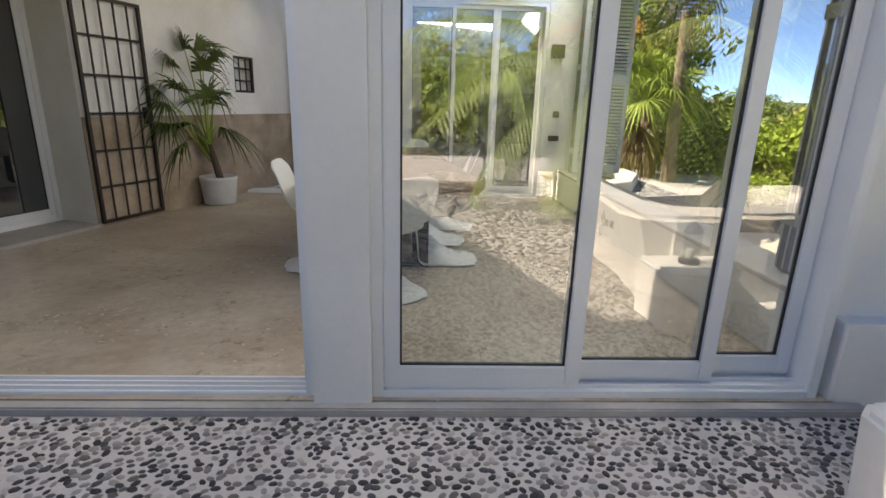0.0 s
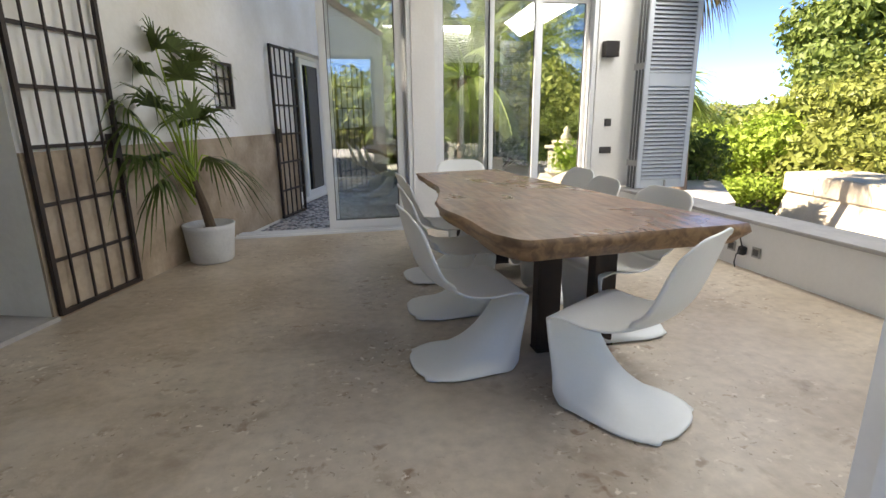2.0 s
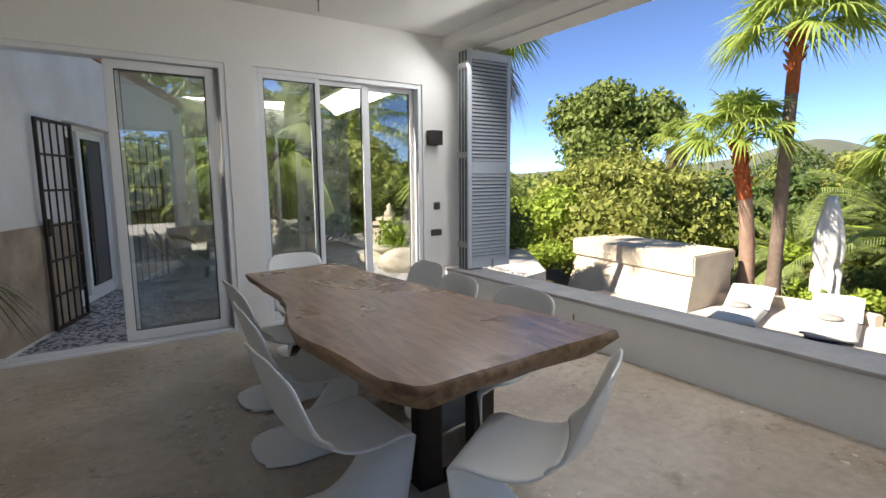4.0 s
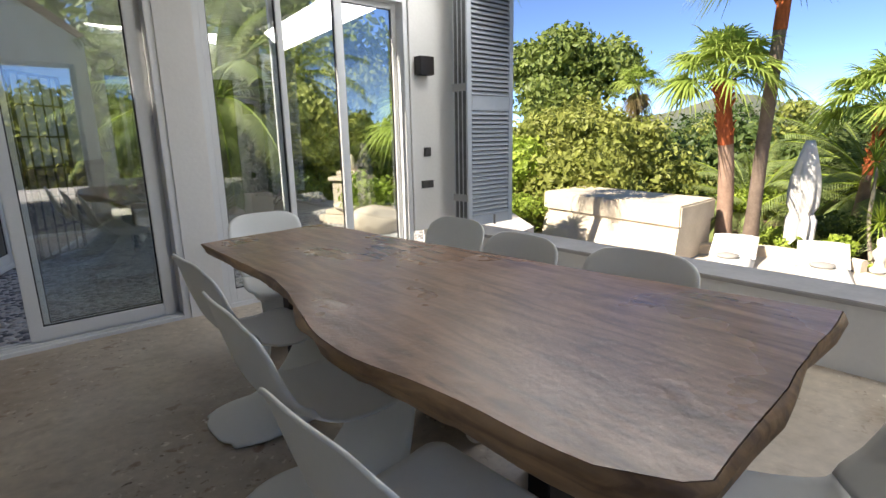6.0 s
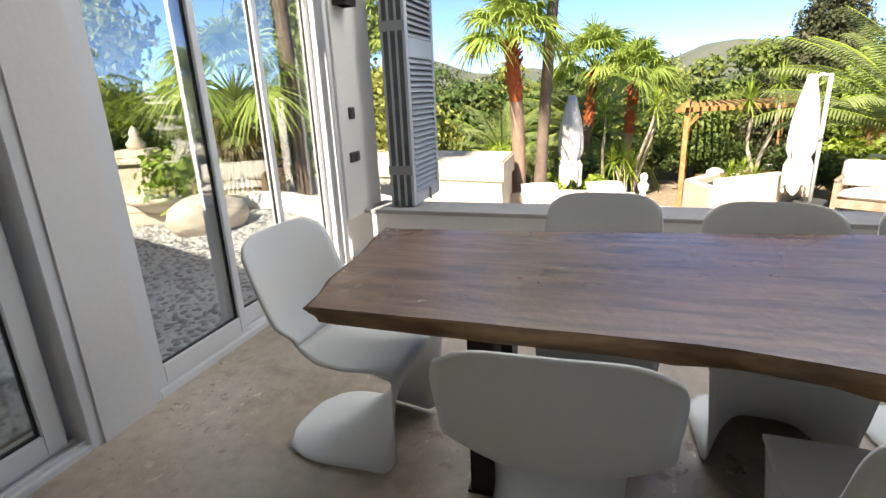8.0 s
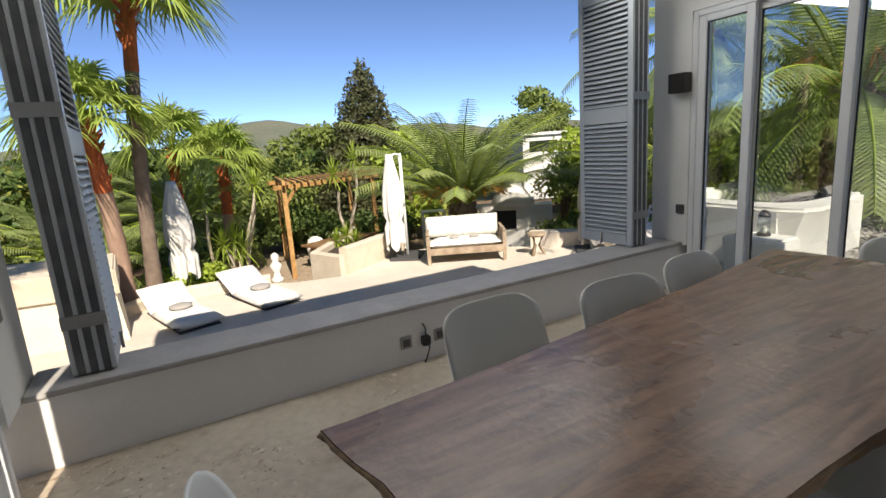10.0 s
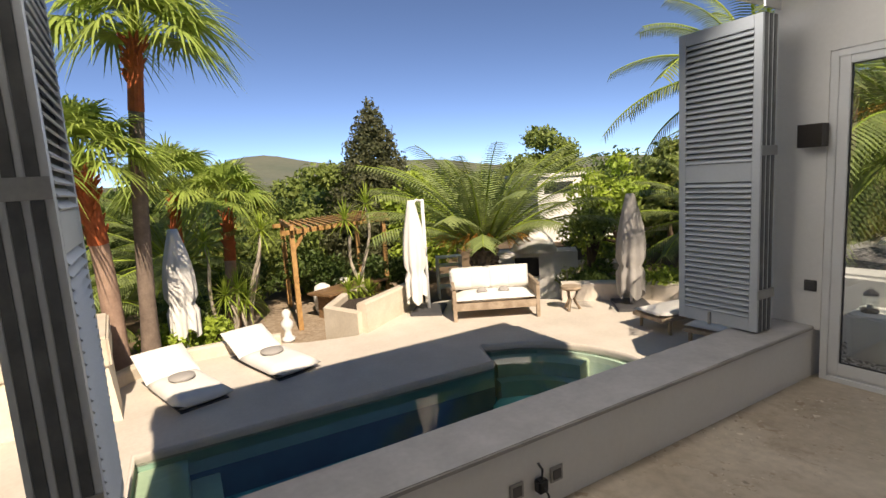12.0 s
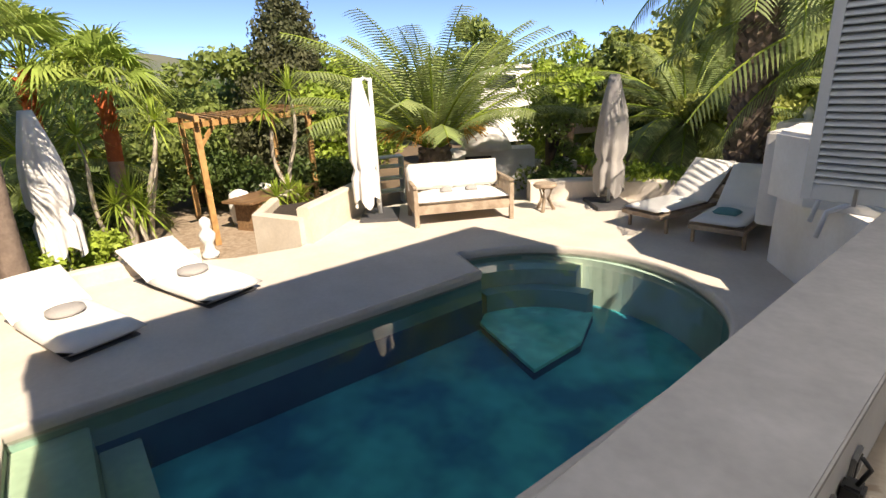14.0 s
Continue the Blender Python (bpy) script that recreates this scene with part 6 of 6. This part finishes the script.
def fireplace():
    p = (11.11, -0.79, -1.40)
    e = thing("outdoor_fireplace", "white rendered outdoor fireplace with a dark square firebox", "fireplace", "", (p[0], p[1], -1.6), -128)
    bm = bmesh.new()
    box(bm, -0.9, -0.32, -0.35, 0.35, 0, 1.25), box(bm, 0.32, 1.3, -0.35, 0.35, 0, 1.25), box(bm, -0.32, 0.32, -0.35, 0.35, 0, 0.55), box(bm, -0.32, 0.32, -0.35, 0.35, 1.12, 1.25)
    part("surround", bm, PLASTER_OUT, e)
    boxed("firebox", (-0.32, 0.32, 0.0, 0.33, 0.55, 1.12), SEAL, e, "soot-black firebox")
    part("hood", lathe(bmesh.new(), [(0.62, 1.25), (0.5, 1.5), (0.3, 1.75), (0.22, 1.95)], 20, (0.2, 0, 0)), PLASTER_OUT, e, smooth=True)
    boxed("worktop", (1.3, 2.3, -0.3, 0.3, 0.0, 0.9), CREAM, e)


fireplace()
p = (12.92, 0.63, -1.60)
e = thing("log_rack", "white framed shelf rack behind the cantilever parasol", "rack", "", (p[0], p[1], -1.7), -110)
for x in (-0.35, 0.31):
    boxed("post", (x, x + 0.05, -0.2, 0.2, 0, 1.2), FRAME, e)
for z in (0.3, 0.62, 0.92, 1.16):
    boxed("shelf", (-0.3, 0.31, -0.2, 0.2, z, z + 0.035), FRAME, e)
# far white house among the trees
p = (15.80, -5.51, -1.00)
q = (15.80, -5.51, 1.62)
h = thing("far_house", "flat-roofed white house among the trees", "house", "", (p[0], p[1], q[2] - 2.45), -105)
boxed("wall", (-1.15, 1.15, -1.5, 1.5, 0, 2.35), PLASTER_OUT, h)
boxed("wall", (1.15, 4.3, -1.2, 1.8, 0, 1.6), PLASTER_OUT, h)
boxed("roof", (-1.25, 1.25, -1.6, 1.6, 2.35, 2.45), PLASTER_OUT, h)
win = boxed("window", (-0.9, 0.2, -1.515, -1.495, 1.75, 2.15), DGLASS, h)
# courtyard: fountain, boulder, gate
f0 = thing("stone_fountain", "pale carved stone fountain with a stepped base and finial", "fountain", "", (3.05, 11.9, -0.045), 25)
for z0, z1, w in ((0.0, 0.14, 0.42), (0.14, 0.22, 0.34), (0.22, 0.68, 0.24), (0.68, 0.75, 0.29), (0.75, 0.84, 0.19)):
    boxed("tier", (-w, w, -w, w, z0, z1), CREAM, f0, bevel=0.015)
part("basin", lathe(bmesh.new(), [(0.16, 0.16), (0.34, 0.28), (0.38, 0.34), (0.34, 0.35)], 24, (-0.35, -0.3, 0)), CREAM, f0, smooth=True)
part("finial", lathe(bmesh.new(), [(0.09, 0.84), (0.11, 0.9), (0.05, 0.98), (0.06, 1.03), (0.01, 1.1)], 14), CREAM, f0, smooth=True)
p = (2.73, 10.74, 0.00)
b = new("boulder", bpy.data.meshes.new("boulder"))
bm = bmesh.new()
bmesh.ops.create_icosphere(bm, subdivisions=4, radius=0.4)
for v in bm.verts:
    v.co = Vector((v.co.x * 1.25, v.co.y * 0.8, v.co.z * 0.62)) * (1 + 0.28 * noise.noise(v.co * 1.9) + 0.06 * noise.noise(v.co * 7))
bm.to_mesh(b.data)
b.data.shade_smooth()
b.data.materials.append(CREAM)
b.location = (p[0], p[1], 0.1)
tagged(b, "rough cream boulder on the pebbled courtyard", "boulder")
grille(0.8, 1.5, pose(1.15, -3.6, -0.04, 0, 0, 8), "tall black iron garden gate on the south terrace", 6, 3, "garden_gate", False)


# the pool garden lies turned a little against the house
GARDEN = pose(-0.419, 0.517, 0, 0, 0, -2.70)
TURNED = {"deck", "deck_base", "pool_coping", "pool_wall", "pool_floor", "water", "pool_bench", "pool_bench_base", "pool_step", "seat_wall", "planter_soil", "lower_terrace", "garden_step"}
for ob in [x for x in scene.objects if x.parent is None and x.type in {"MESH", "EMPTY"}]:
    kind = ob.name.split(".")[0]
    at_origin = ob.location.length < 0.01
    spot = ob.data.vertices[0].co if at_origin and ob.type == "MESH" and len(ob.data.vertices) else ob.location
    if kind in TURNED or (kind in {"planter_wall", "garden_wall"} and spot.x > 6) or kind == "pergola" or (not at_origin and ob.location.x > 4.2 and ob.location.y < 8.0 and kind != "folding_shutter"):
        ob.matrix_basis = GARDEN @ ob.matrix_basis


# ---- pebbles, last ----
def pebble_mesh(seed):
    r = random.Random(seed)
    bm = bmesh.new()
    rings = []
    for k, (s, z) in enumerate(((1.0, 0.0), (0.82, 0.55), (0.35, 0.9))):
        rings.append([bm.verts.new((s * math.cos(a) * (1 + 0.12 * r.uniform(-1, 1)), s * 0.68 * math.sin(a) * (1 + 0.1 * r.uniform(-1, 1)), z)) for a in [2 * math.pi * i / 8 for i in range(8)]])
    for u, v in zip(rings, rings[1:]):
        for i in range(8):
            bm.faces.new((u[i], u[(i + 1) % 8], v[(i + 1) % 8], v[i]))
    bm.faces.new(rings[-1])
    me = bpy.data.meshes.new("pebble")
    bm.to_mesh(me)
    bm.free()
    me.shade_smooth()
    me.materials.append(PEBBLE)
    return me


def inside(x, y, pts):
    hit = False
    for (x0, y0), (x1, y1) in zip(pts, pts[1:] + pts[:1]):
        if (y0 > y) != (y1 > y) and x < (x1 - x0) * (y - y0) / (y1 - y0) + x0:
            hit = not hit
    return hit


def pebble_spots(x0, x1, y0, y1, step, rnd, outline):
    spots, j = [], 0
    y = y0
    while y < y1:
        x = x0 + (step * 0.5 if j % 2 else 0)
        while x < x1:
            px, py = x + rnd.uniform(-0.3, 0.3) * step, y + rnd.uniform(-0.25, 0.25) * step
            if inside(px, py, outline) and rnd.random() > 0.06:
                spots.append((px, py, rnd.uniform(0, math.pi) if rnd.random() > 0.55 else rnd.gauss(0.2, 0.4), rnd.uniform(0.36, 0.60) * step))
            x += step
        y += step * 0.78
        j += 1
    return spots


rp = random.Random(90)
terrace = structure(thing("pebble_paving", "dark rounded pebbles set in pale mortar outside the glass doors", "paving"))
shapes = [pebble_mesh(k) for k in range(8)]
spots = pebble_spots(-2.6, 3.2, 1.0, 3.22, 0.040, rp, S_TERR)
spots.sort(key=lambda s: (s[0] - 0.0) ** 2 + (s[1] - 2.6) ** 2)
for x, y, a, s in spots[:300]:
    ob = new("pebble", shapes[rp.randrange(8)])
    ob.parent = terrace
    ob.matrix_basis = pose(x, y, -0.0455, 0, 0, math.degrees(a)) @ Matrix.Diagonal((s, s, s * 0.42, 1))


def pebble_field(name, spots, label, mat=PEBBLE):
    V, F = [], []
    for x, y, a, s in spots:
        c, d, i0 = math.cos(a), math.sin(a), len(V)
        for k, z in ((1.0, 0.0), (0.8, 0.6)):
            for i in range(6):
                u, w = s * k * math.cos(i * math.pi / 3), s * k * 0.66 * math.sin(i * math.pi / 3)
                V.append((x + u * c - w * d, y + u * d + w * c, -0.0455 + s * 0.4 * z))
        for i in range(6):
            F.append((i0 + i, i0 + (i + 1) % 6, i0 + 6 + (i + 1) % 6, i0 + 6 + i))
        F.append(tuple(i0 + 6 + i for i in range(6)))
    return tagged(raw(name, V, F, mat, smooth=True), label, "paving", "", "stuff")


pebble_field("pebbles", spots[300:], "dark rounded pebbles set in pale mortar outside the glass doors")
pebble_field("pebbles", pebble_spots(-3.2, 4.2, 8.72, 13.5, 0.062, rp, N_TERR), "pale grey worn pebbles set in the courtyard mortar", PEBBLE_PALE)
pebble_field("pebbles", pebble_spots(-3.0, 4.2, -3.5, 1.0, 0.085, rp, S_TERR), "dark rounded pebbles set in the terrace mortar")
